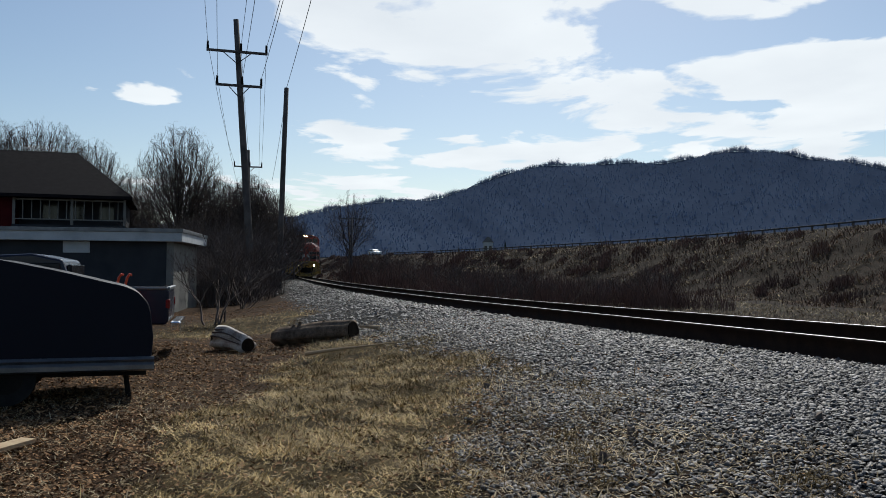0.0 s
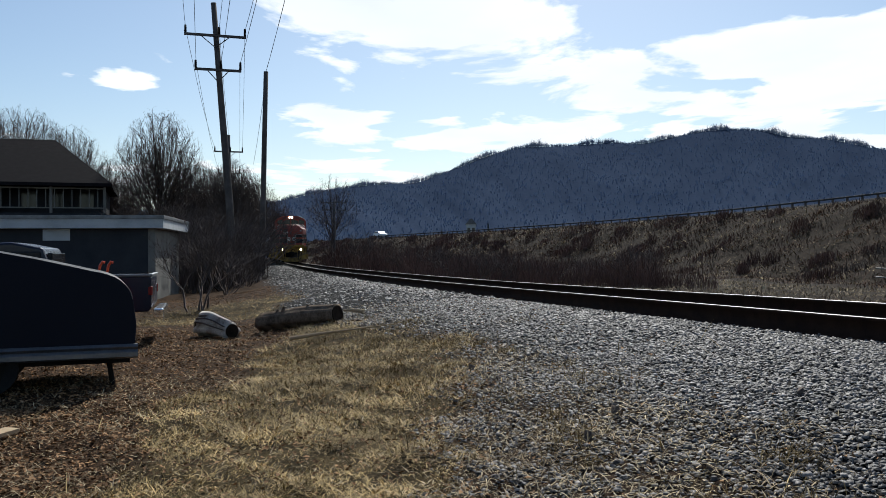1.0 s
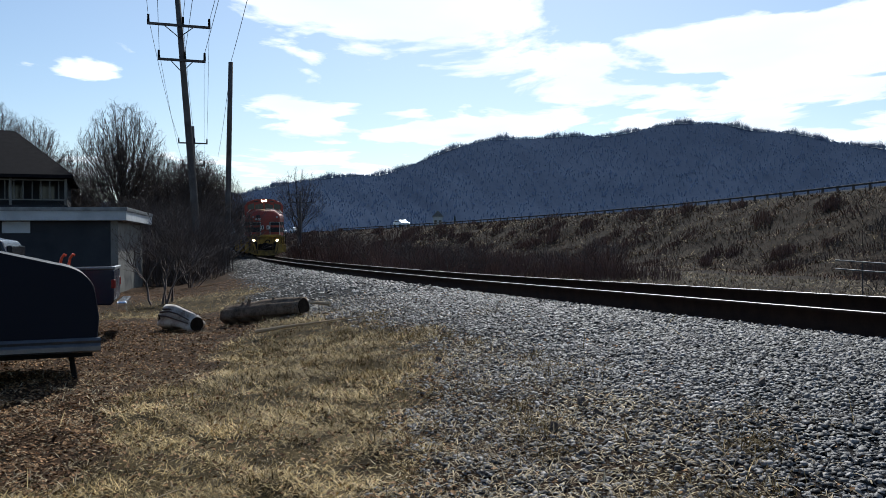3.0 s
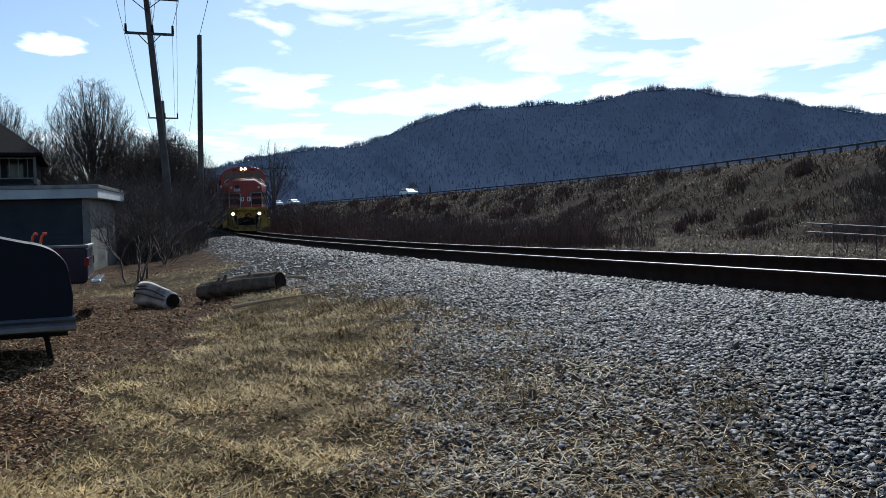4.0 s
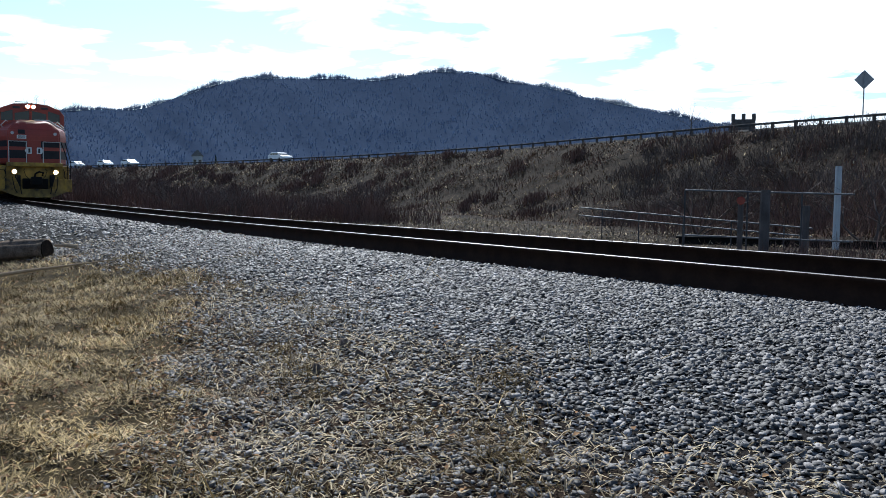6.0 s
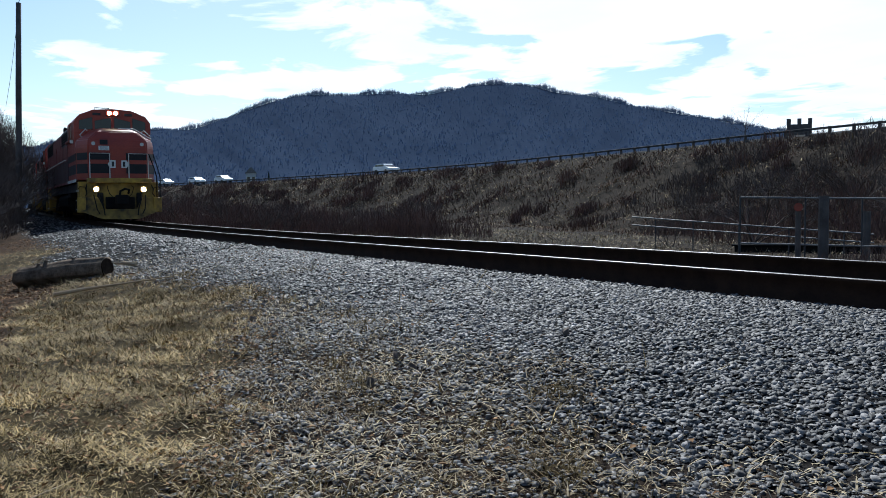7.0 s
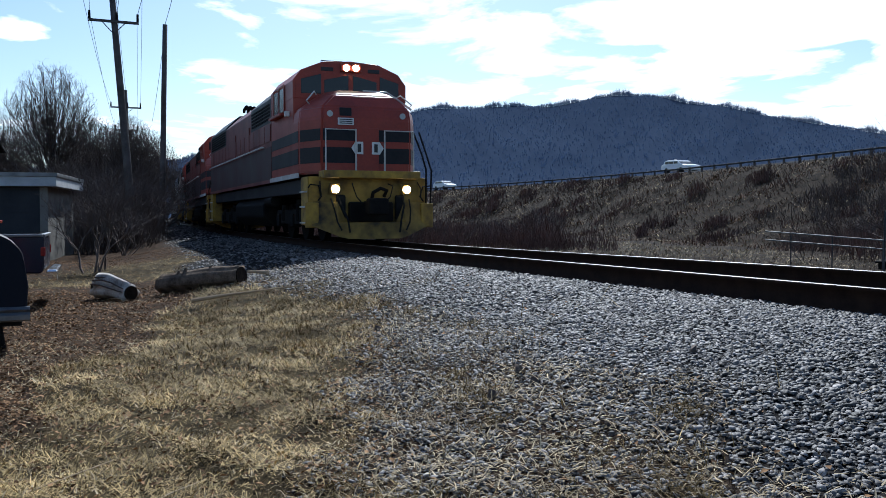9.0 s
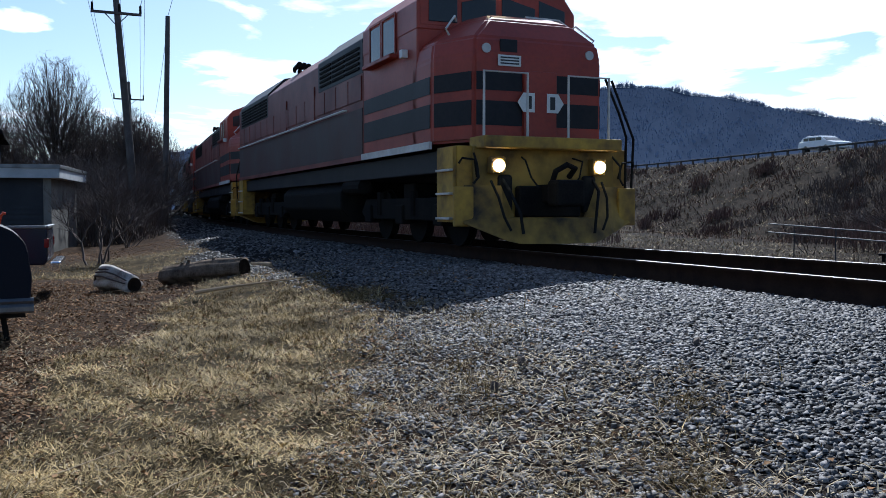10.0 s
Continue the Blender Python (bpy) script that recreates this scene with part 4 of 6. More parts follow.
def pickup():
    # local: tail at x = 0 looking to +x, body runs to negative x
    ob = empty("pickup_truck", pose(-4.68, 15.3, -0.06, 0, 0, 14), "dark blue pickup truck with a chrome rear bumper", "truck")
    bm = bmesh.new()
    prism(bm, [(-1.55, 0.62), (-0.05, 0.62), (0.0, 0.7), (0.0, 1.2), (-0.03, 1.24), (-1.55, 1.24)], 0.0, 1.85, "y", 0.03)
    part("bed", bm, "truckblue", ob)
    bm = bmesh.new()
    box(bm, -1.5, -0.02, -0.02, 0.05, 1.22, 1.27, 0.012)
    box(bm, -0.06, 0.02, 0.0, 1.85, 1.22, 1.27, 0.012)
    part("bed_rail_cap", bm, "alu", ob, "pale worn cap along the bed rails")
    bm = bmesh.new()
    prism(bm, [(-4.9, 0.55), (-1.55, 0.55), (-1.55, 1.24), (-1.72, 1.72), (-2.2, 1.82), (-2.9, 1.78), (-3.4, 1.24), (-4.7, 1.12), (-4.95, 0.9)], 0.02, 1.83, "y", 0.04)
    part("cab", bm, "truckblue", ob)
    bm = bmesh.new()
    box(bm, -2.7, -1.75, 0.005, 0.02, 1.26, 1.66, 0.02)
    part("side_window", bm, "glass", ob)
    bm = bmesh.new()
    box(bm, -1.68, -1.6, 0.2, 1.65, 1.28, 1.64, 0.02)
    part("rear_window", bm, "glass", ob)
    bm = bmesh.new()
    box(bm, 0.03, 0.2, -0.02, 1.87, 0.50, 0.68, 0.03)
    part("rear_bumper", bm, "chrome", ob, "chrome step bumper")
    for y in (0.0, 1.72):
        bm = bmesh.new()
        box(bm, -0.06, 0.02, y - 0.005, y + 0.07, 0.90, 1.06, 0.02)
        part("tail_light", bm, "tail", ob)
    for x in (-0.85, -4.0):
        for y in (0.14, 1.72):
            bm = bmesh.new()
            disc(bm, (x, y, 0.37), (0, 1, 0), 0.37, 0.24, 28)
            wh = part("wheel", bm, "tyre", ob)
            bm = bmesh.new()
            disc(bm, (x, y - 0.125 * (1 if y < 1 else -1), 0.37), (0, 1, 0), 0.2, 0.02, 20)
            part("rim", bm, "steel", wh)
    return ob


pickup()
TRAFFIC = []


# ---------------------------------------------------------------- ballast, grass and leaves
rng = np.random.default_rng(7)


def rock_shapes(n=16):
    """Broken slabs of stone: an uneven outline, a tilted flat top and rough sides."""
    out = []
    for k in range(n):
        r = random.Random(k + 11)
        m = 4 + k % 3
        V, F = [], []
        tilt, turn = r.uniform(0.0, 0.5), r.uniform(0, 6.28)
        for i in range(m):
            q = 2 * math.pi * (i + r.uniform(-0.3, 0.3)) / m
            rad = 0.5 * r.uniform(0.72, 1.08)
            V.append((math.cos(q) * rad, math.sin(q) * rad, -0.5))
            rt = rad * r.uniform(0.7, 0.96)
            V.append((math.cos(q) * rt, math.sin(q) * rt, 0.4 + tilt * math.cos(q - turn) + r.uniform(-0.1, 0.1)))
        for i in range(m):
            p, q = 2 * i, 2 * ((i + 1) % m)
            F += [(p, q, q + 1), (p, q + 1, p + 1)]
        for i in range(1, m - 1):
            F.append((1, 2 * i + 1, 2 * i + 3))
        out.append((np.array(V), np.array(F)))
    return out


def turn_matrices(n, flat=0.5):
    a, b, c = rng.uniform(0, 2 * np.pi, n), rng.normal(0, flat, n), rng.normal(0, flat, n)
    ca, sa, cb, sb, cc, sc = np.cos(a), np.sin(a), np.cos(b), np.sin(b), np.cos(c), np.sin(c)
    one, nil = np.ones(n), np.zeros(n)
    Rz = np.stack([ca, -sa, nil, sa, ca, nil, nil, nil, one], -1).reshape(n, 3, 3)
    Rx = np.stack([one, nil, nil, nil, cb, -sb, nil, sb, cb], -1).reshape(n, 3, 3)
    Ry = np.stack([cc, nil, sc, nil, one, nil, -sc, nil, cc], -1).reshape(n, 3, 3)
    return Rz @ Rx @ Ry


def scatter(name, shapes, P, size, squash, material, flat=0.5):
    Vs, Fs, base = [], [], 0
    which = rng.integers(0, len(shapes), len(P))
    for k, (V, F) in enumerate(shapes):
        sel = which == k
        n = int(sel.sum())
        if not n:
            continue
        sc = np.stack([size[sel], size[sel] * rng.uniform(0.6, 0.95, n), size[sel] * rng.uniform(*squash, n)], -1)
        pts = np.einsum("nij,nvj->nvi", turn_matrices(n, flat), V[None] * sc[:, None]) + P[sel][:, None]
        Vs.append(pts.reshape(-1, 3))
        Fs.append((F[None] + (np.arange(n) * len(V))[:, None, None] + base).reshape(-1, F.shape[1]))
        base += n * len(V)
    return fast(name, np.concatenate(Vs), np.concatenate(Fs), material)


def field(n, x0, x1, y0, y1):
    return rng.uniform(x0, x1, n), rng.uniform(y0, y1, n)


def ballast():
    X, Y, S = [], [], []
    for n, y0, y1, s0, s1 in ((80000, 2.5, 9, 0.024, 0.066), (42000, 9, 17, 0.034, 0.078), (12000, 17, 34, 0.065, 0.125), (5000, 34, 75, 0.09, 0.17)):
        y = rng.uniform(y0, y1, n * 2)
        u = rng.uniform(-3.6, 6.8, n * 2)
        x = track_x(y) - u * 1.04
        cin, lawn, lit = zones(x, y)
        keep = (rng.random(n * 2) < cin ** 0.8) & ~((np.abs(u) < 0.72) & (rng.random(n * 2) < 0.6))
        keep &= ~((u < -1.2) & (rng.random(n * 2) < 0.5))
        keep &= np.abs(np.abs(u) - GAUGE / 2) > 0.1
        keep &= rng.random(n * 2) > 0.6 * mixed(x, y)
        x, y = x[keep], y[keep]
        X.append(x), Y.append(y), S.append(s0 + (s1 - s0) * rng.random(len(x)) ** 1.8)
    x, y, s = map(np.concatenate, (X, Y, S))
    P = np.stack([x, y, height(x, y) + s * rng.uniform(-0.02, 0.26, len(s))], -1)
    ob = scatter("ballast", rock_shapes(), P, s, (0.10, 0.26), "stone", 0.28)
    tagged(ob, "sharp grey crushed stone ballast spread down the shoulder", "ballast", kind="stuff")
    print("stones", len(s))


ballast()


def blades(name, x, y, length, width, lean, material, label, category, curl=0.5, z=None, comb=0.0):
    """Bent blades of dry grass: two segments each, falling over at random."""
    n = len(x)
    a = rng.uniform(0, 2 * np.pi, n)
    if comb:                       # neighbours fall the same way
        lie = 2.4 * bumps(x, y, 1.3, 5.0) + 1.3 * bumps(x, y, 4.3, 8.0)
        a = np.where(rng.random(n) < comb, lie + rng.normal(0, 0.45, n), a)
    d = np.stack([np.cos(a), np.sin(a)], -1)
    side = np.stack([-np.sin(a), np.cos(a), np.zeros(n)], -1)
    th = np.clip(rng.normal(lean, 0.25, n), 0.05, 1.45)
    th2 = np.clip(th - curl * rng.random(n), -0.3, 1.5)
    h = length * 0.5
    base = np.stack([x, y, height(x, y) if z is None else z], -1)
    step1 = np.stack([d[:, 0] * np.cos(th) * h, d[:, 1] * np.cos(th) * h, np.sin(th) * h], -1)
    step2 = np.stack([d[:, 0] * np.cos(th2) * h, d[:, 1] * np.cos(th2) * h, np.sin(th2) * h], -1)
    w = (width * rng.uniform(0.6, 1.3, n))[:, None] * 0.5
    mid, tip = base + step1, base + step1 + step2
    V = np.stack([base - side * w, base + side * w, mid + side * w * 0.8, mid - side * w * 0.8, tip], 1).reshape(-1, 3)
    k = np.arange(n)[:, None] * 5
    F = np.concatenate([k + np.array([[0, 1, 2]]), k + np.array([[0, 2, 3]]), k + np.array([[3, 2, 4]])])
    ob = fast(name, V, F, material)
    return tagged(ob, label, category, kind="stuff")


def lawn():
    X, Y, L = [], [], []
    for n, y0, y1, l0, l1 in ((115000, 2.6, 7.5, 0.035, 0.12), (90000, 7.5, 12, 0.05, 0.14), (45000, 12, 20, 0.06, 0.17), (9000, 19, 28, 0.1, 0.2)):
        x, y = field(n * 2, -7, 3.2, y0, y1)
        cin, lw, lit = zones(x, y)
        patch = 0.5 + 0.5 * np.clip(bumps(x * 0.7, y, 2.3, 7) * 0.8 + bumps(x, y, 6.1, 3) * 0.9, -1, 1)
        p = lw * (0.12 + 0.66 * patch ** 1.2)
        keep = rng.random(n * 2) < p
        X.append(x[keep]), Y.append(y[keep])
        L.append((l0 + (l1 - l0) * rng.random(keep.sum())) * (0.55 + 0.9 * patch[keep] ** 1.5))
    x, y, ln = map(np.concatenate, (X, Y, L))
    blades("dry_grass", x, y, ln * 0.95, np.full(len(x), 0.0068), 0.36, "straw", "matted straw-coloured dead lawn grass in tufts", "grass", comb=0.25)
    print("blades", len(x))
    X, Y = [], []
    for n, y0, y1 in ((60000, 2.4, 6.5), (40000, 6.5, 11), (16000, 11, 18)):
        x, y = field(n, -6.5, 3.6, y0, y1)
        cin, lw, lit = zones(x, y)
        keep = rng.random(n) < 0.42 * lit + 0.8 * cin * mixed(x, y) + 0.12 * lw
        X.append(x[keep]), Y.append(y[keep])
    x, y = np.concatenate(X), np.concatenate(Y)
    blades("loose_straw", x, y, 0.02 + 0.10 * rng.random(len(x)) ** 1.6, np.full(len(x), 0.0075), 0.3, "palestraw", "greyish loose straw strewn over leaves and gravel", "grass", 0.6, height(x, y) + rng.uniform(0.005, 0.05, len(x)))
    # a few long upright stalks
    x, y = field(160, -4.5, 3.0, 3.2, 11)
    blades("dry_stalks", x, y, rng.uniform(0.15, 0.4, 160), np.full(160, 0.007), 0.5, "straw", "long pale dead stalks lying in the grass", "grass", 0.2)


lawn()


def tufts():
    X, Y, Ln = [], [], []
    cx, cy = field(420, -3.2, 2.2, 3.4, 16)
    cin, lw, lit = zones(cx, cy)
    ok = rng.random(420) < lw * 0.55 + 0.3 * cin * mixed(cx, cy)
    for x, y in zip(cx[ok], cy[ok]):
        n = int(rng.integers(70, 200))
        r = rng.uniform(0.06, 0.2)
        X.append(x + rng.normal(0, r, n)), Y.append(y + rng.normal(0, r, n)), Ln.append(rng.uniform(0.06, 0.16, n))
    x, y = np.concatenate(X), np.concatenate(Y)
    blades("grass_tufts", x, y, np.concatenate(Ln), np.full(len(x), 0.005), 0.55, "tuft", "olive-brown tufts of rougher grass in the dead lawn", "grass", 0.7)


tufts()


def leaf_litter():
    X, Y = [], []
    for n, y0, y1 in ((36000, 2.6, 9), (30000, 9, 18), (12000, 18, 32)):
        x, y = field(n * 2, -12 if y1 > 10 else -8, 2.5, y0, y1)
        cin, lw, lit = zones(x, y)
        keep = rng.random(n * 2) < lit * 0.75 + lw * 0.12 + cin * 0.03
        X.append(x[keep]), Y.append(y[keep])
    x, y = np.concatenate(X), np.concatenate(Y)
    n = len(x)
    V0 = np.array([(-0.5, 0, 0), (0, -0.3, 0.14), (0.5, 0, 0.0), (0, 0.3, 0.16)])
    s = rng.uniform(0.022, 0.06, n)
    pts = np.einsum("nij,nvj->nvi", turn_matrices(n, 0.35), V0[None] * s[:, None, None])
    pts += np.stack([x, y, height(x, y) + rng.uniform(0.005, 0.03, n)], -1)[:, None]
    k = np.arange(n)[:, None] * 4
    F = np.concatenate([k + np.array([[0, 1, 2]]), k + np.array([[0, 2, 3]])])
    ob = fast("leaf_litter", pts.reshape(-1, 3), F, "leaf")
    tagged(ob, "curled brown dead leaves scattered over the yard", "leaves", kind="stuff")


leaf_litter()


def bank_weeds():
    # tall dead grass along the far side of the track
    y = rng.uniform(4, 120, 34000)
    u = -rng.uniform(2.8, 16, 34000)
    x = track_x(y) - u * 1.03
    keep = rng.random(len(x)) < 0.35 + 0.3 * bumps(x, y, 0.35, 1)
    x, y = x[keep], y[keep]
    blades("track_side_weeds", x, y, rng.uniform(0.25, 0.7, len(x)), np.full(len(x), 0.022), 1.1, "weed", "tall brown dead grass and weeds along the track", "weeds", 0.6)
    # pale fringe at the foot of the ballast
    y = 4 + 66 * rng.random(16000) ** 1.3
    x = track_x(y) + rng.uniform(2.0, 4.6, len(y)) * 1.03
    blades("pale_fringe", x, y, rng.uniform(0.1, 0.32, len(y)), np.full(len(y), 0.016), 0.9, "fringe", "pale straw along the foot of the ballast", "weeds", 0.5)
    # the bank up to the road
    y = 25 + 210 * rng.random(100000) ** 1.25
    e = rng.uniform(0.3, 17, 100000)
    x = road_x(y) - e
    clump = bumps(x, y, 0.55, 2) + bumps(x, y, 1.6, 5)
    keep = rng.random(len(x)) < 0.45 + 0.25 * clump
    x, y, clump = x[keep], y[keep], clump[keep]
    blades("bank_grass", x, y, rng.uniform(0.2, 0.6, len(x)) * (0.8 + 0.3 * clump), 0.045 * (0.6 + y / 130), 0.75, "weed", "rough brown dead grass and brambles on the road bank", "weeds", 0.8)
    y = rng.uniform(20, 150, 2600)
    x = road_x(y) - rng.uniform(0.5, 16, 2600)
    blades("bank_straw", x, y, rng.uniform(0.3, 0.8, len(x)), np.full(len(x), 0.09), 0.4, "fringe", "pale tussocks of straw on the road bank", "weeds", 0.5)


bank_weeds()


def scraps():
    """Short straws, stones and leaves that speckle the shelf beyond the track and the bank."""
    y = 10 + 80 * rng.random(60000) ** 1.2
    x = track_x(y) + rng.uniform(4, 26, len(y)) * 1.03
    keep = (rng.random(len(y)) < 0.5 + 0.4 * bumps(x, y, 0.8, 3)) & (road_x(y) - x > 9)
    x, y = x[keep], y[keep]
    k = 0.5 + y / 40
    blades("shelf_straw", x, y, rng.uniform(0.06, 0.2, len(x)) * k, 0.022 * k, 0.55, "palestraw", "pale flattened straw and leaves on the shelf beyond the track", "weeds", 0.2, height(x, y) + 0.02)
    y = rng.uniform(24, 150, 30000)
    x = road_x(y) - rng.uniform(0.3, 17, len(y))
    keep = rng.random(len(y)) < 0.5 + 0.5 * bumps(x, y, 0.9, 9)
    x, y = x[keep], y[keep]
    k = 0.5 + y / 80
    blades("bank_litter", x, y, rng.uniform(0.1, 0.32, len(x)) * k, 0.035 * k, 0.35, "palestraw", "pale straw and leaves caught between the brambles on the bank", "weeds", 0.4, height(x, y) + 0.04)
    y = rng.uniform(24, 150, 26000)
    x = road_x(y) - rng.uniform(0.3, 18, len(y))
    keep = rng.random(len(y)) < 0.5 + 0.4 * bumps(x, y, 0.6, 12)
    x, y = x[keep], y[keep]
    k = 0.5 + y / 80
    blades("bank_stems", x, y, rng.uniform(0.15, 0.5, len(x)) * k, 0.03 * k, 0.7, "bark_dark", "dark tangled bramble stems on the road bank", "weeds", 0.8)


scraps()


# ---------------------------------------------------------------- trees and brush
def branch_mesh(seed, tall, spread, levels=5, fork=(2, 4), r0=None, up=0.35, sides=4, start=0.25, multi=1, jitter=0.35, thin=3, bushy=0.75):
    """Bare limbs grown by forking; returns vertices and quads."""
    r = random.Random(seed)
    V, F = [], []

    def seg(a, b, ra, rb, level):
        d = (b - a)
        if d.length < 1e-5:
            return
        d.normalize()
        s = d.orthogonal().normalized()
        if level >= thin:           # a twig: one sliver
            s.rotate(Matrix.Rotation(r.uniform(0, 3.14), 3, d))
            base = len(V)
            V.extend((a - s * ra, a + s * ra, b + s * rb * 0.7, b - s * rb * 0.7))
            F.append((base, base + 1, base + 2, base + 3))
            return
        t = d.cross(s)
        n = sides if ra > 0.03 else 3
        base = len(V)
        for p, rr in ((a, ra), (b, rb)):
            for k in range(n):
                q = 2 * math.pi * k / n
                V.append(p + (s * math.cos(q) + t * math.sin(q)) * rr)
        for k in range(n):
            F.append((base + k, base + (k + 1) % n, base + n + (k + 1) % n, base + n + k))

    def grow(p, d, length, rad, level):
        steps = 3 if level < 2 else 2
        for i in range(steps):
            nd = (d + Vector((r.gauss(0, jitter * 0.4), r.gauss(0, jitter * 0.4), r.gauss(0.03, jitter * 0.25)))).normalized()
            q = p + nd * length / steps
            seg(p, q, rad * (1 - 0.25 * i / steps), rad * (1 - 0.25 * (i + 1) / steps), level)
            p, d = q, nd
            if 0 < level < levels and r.random() < bushy:
                side = (d + Vector((r.uniform(-1, 1), r.uniform(-1, 1), r.uniform(-0.2, 0.6))) * spread).normalized()
                grow(p, side, length * r.uniform(0.45, 0.7), rad * 0.5, level + 1)
        if level >= levels:
            return
        for _ in range(r.randint(*fork)):
            nd = (d + Vector((r.uniform(-1, 1), r.uniform(-1, 1), r.uniform(-0.3, 0.9) * up)) * spread).normalized()
            grow(p, nd, length * r.uniform(0.6, 0.82), rad * 0.62, level + 1)

    rad = r0 or tall * 0.0075
    for _ in range(multi):
        lean = 0.06 if multi == 1 else 0.55
        grow(Vector((r.uniform(-1, 1) * 0.15 * (multi > 1), r.uniform(-1, 1) * 0.15 * (multi > 1), -0.1)), Vector((r.gauss(0, lean), r.gauss(0, lean), 1)).normalized(), tall * start, rad, 0)
    V = np.array([tuple(v) for v in V])
    V *= tall / V[:, 2].max()
    return V, F


def fast_child(name, V, F, material, parent):
    ob = fast(name, V, F, material)
    ob.parent = parent
    return ob


def crown_tree(seed, tall, wide, limbs=60, twigs=14):
    """A bare tree with a rounded crown: limbs curve from the trunk to the crown's rim and carry sprays of twigs."""
    r = np.random.default_rng(seed)
    V, F = [], []

    def ribbon(P, w0, w1):
        ang = r.uniform(0, np.pi)
        s = np.array([math.cos(ang), math.sin(ang), 0.0])
        k = len(V)
        for i, q in enumerate(P):
            w = w0 + (w1 - w0) * i / (len(P) - 1)
            V.extend((q - s * w, q + s * w))
        for i in range(len(P) - 1):
            F.append((k + 2 * i, k + 2 * i + 1, k + 2 * i + 3, k + 2 * i + 2))

    def spray(q, d, ln, w, depth):
        d = d / np.linalg.norm(d)
        mid = q + d * ln * 0.5 + r.normal(0, 0.07 * ln, 3)
        tip = q + d * ln + r.normal(0, 0.12 * ln, 3)
        ribbon([q, mid, tip], w, w * 0.5)
        if depth:
            for _ in range(3):
                f = r.uniform(0.25, 1.0)
                spray(q + (tip - q) * f, d + r.normal(0, 0.55, 3) + np.array([0, 0, 0.12]), ln * r.uniform(0.4, 0.65), w * 0.65, depth - 1)

    for i in range(limbs):
        a = i * 2.399 + r.uniform(-0.3, 0.3)
        k = (i + 0.5) / limbs
        el = math.asin(1 - 1.25 * k)                      # tips over the upper part of an egg
        rad = wide * r.uniform(0.75, 1.05)
        tip = np.array([math.cos(a) * math.cos(el) * rad, math.sin(a) * math.cos(el) * rad, tall * 0.58 + math.sin(el) * tall * 0.42 * r.uniform(0.88, 1.0)])
        start = np.array([0, 0, tall * r.uniform(0.2, 0.5)])
        ctrl = start * 0.42 + tip * 0.44 + np.array([0, 0, tall * 0.05]) + r.normal(0, 0.03 * tall, 3)
        P = [(1 - f) ** 2 * start + 2 * f * (1 - f) * ctrl + f * f * tip + r.normal(0, 0.006 * tall, 3) for f in np.linspace(0, 1, 8)]
        ribbon(P, tall * 0.004, tall * 0.001)
        ribbon(P, tall * 0.004, tall * 0.001)
        for _ in range(twigs):
            f = r.uniform(0.3, 1.0)
            j = min(6, int(f * 7))
            d = P[j + 1] - P[j]
            spray(P[j] + d * r.random(), d / np.linalg.norm(d) + r.normal(0, 0.6, 3), tall * r.uniform(0.06, 0.115), tall * 0.0013, 2 if tall > 6 else 1)
    # a rounded crown: what grows past its outline is drawn in
    V = np.array(V)
    c = np.array([0, 0, tall * 0.58])
    q = np.sqrt((((V - c) / np.array([wide * 1.05, wide * 1.05, tall * 0.43])) ** 2).sum(1))
    k = np.where((q > 0.85) & (V[:, 2] > tall * 0.3), (0.85 + 0.2 * np.tanh((q - 0.85) / 0.3)) / np.maximum(q, 1e-6), 1.0)
    return c + (V - c) * k[:, None], np.array(F)


def bare_tree(az, r, tall, seed, wide, label="bare winter tree with a crown of fine twigs"):
    x, y = polar(az, r)
    ob = empty("tree", pose(x, y, hz(x, y), 0, 0, seed * 47 % 360), label, "tree", "bare trees")
    V, F = crown_tree(seed, tall, wide, (46 if r > 100 else 150 if r < 80 else 90) if tall > 6 else 16, 11 if tall > 6 else 14)
    bm = bmesh.new()
    tube(bm, [(0, 0, -0.2), (0.05, 0, tall * 0.15), (0, 0.06, tall * 0.32), (0.04, 0, tall * 0.55)], tall * 0.02, 10, tall * 0.007)
    part("trunk", bm, "bark", ob, smooth=True)
    fast_child("crown", V, F, "bark_dark", ob)
    return ob


for az, r, tall, seed, wide in ((-16.6, 62, 11.3, 1, 3.1), (-14.4, 70, 9.0, 2, 2.2), (-12.9, 66, 8.2, 3, 1.8), (-27.0, 78, 13.6, 4, 4.0), (-24.2, 74, 13.0, 5, 3.8), (-21.8, 76, 12.0, 6, 3.4), (-19.6, 72, 9.2, 7, 2.4),
                                (-30.0, 76, 13.6, 8, 4.0), (-11.6, 74, 8.6, 9, 2.0), (-15.2, 80, 9.4, 21, 2.4), (-10.6, 88, 8.8, 10, 1.9), (-18.6, 84, 9.6, 22, 2.4), (-13.5, 84, 9.8, 23, 2.4), (-25.6, 88, 14.2, 24, 4.0),
                                (-22.8, 86, 13.2, 25, 3.6), (-12.2, 58, 7.6, 26, 1.6), (-9.5, 92, 7.2, 27, 1.8), (-28.6, 90, 14.4, 28, 4.0), (-6.0, 117, 12.6, 11, 4.3), (33.8, 72, 2.9, 13, 2.2)):
    bare_tree(az, r, tall, seed, wide)


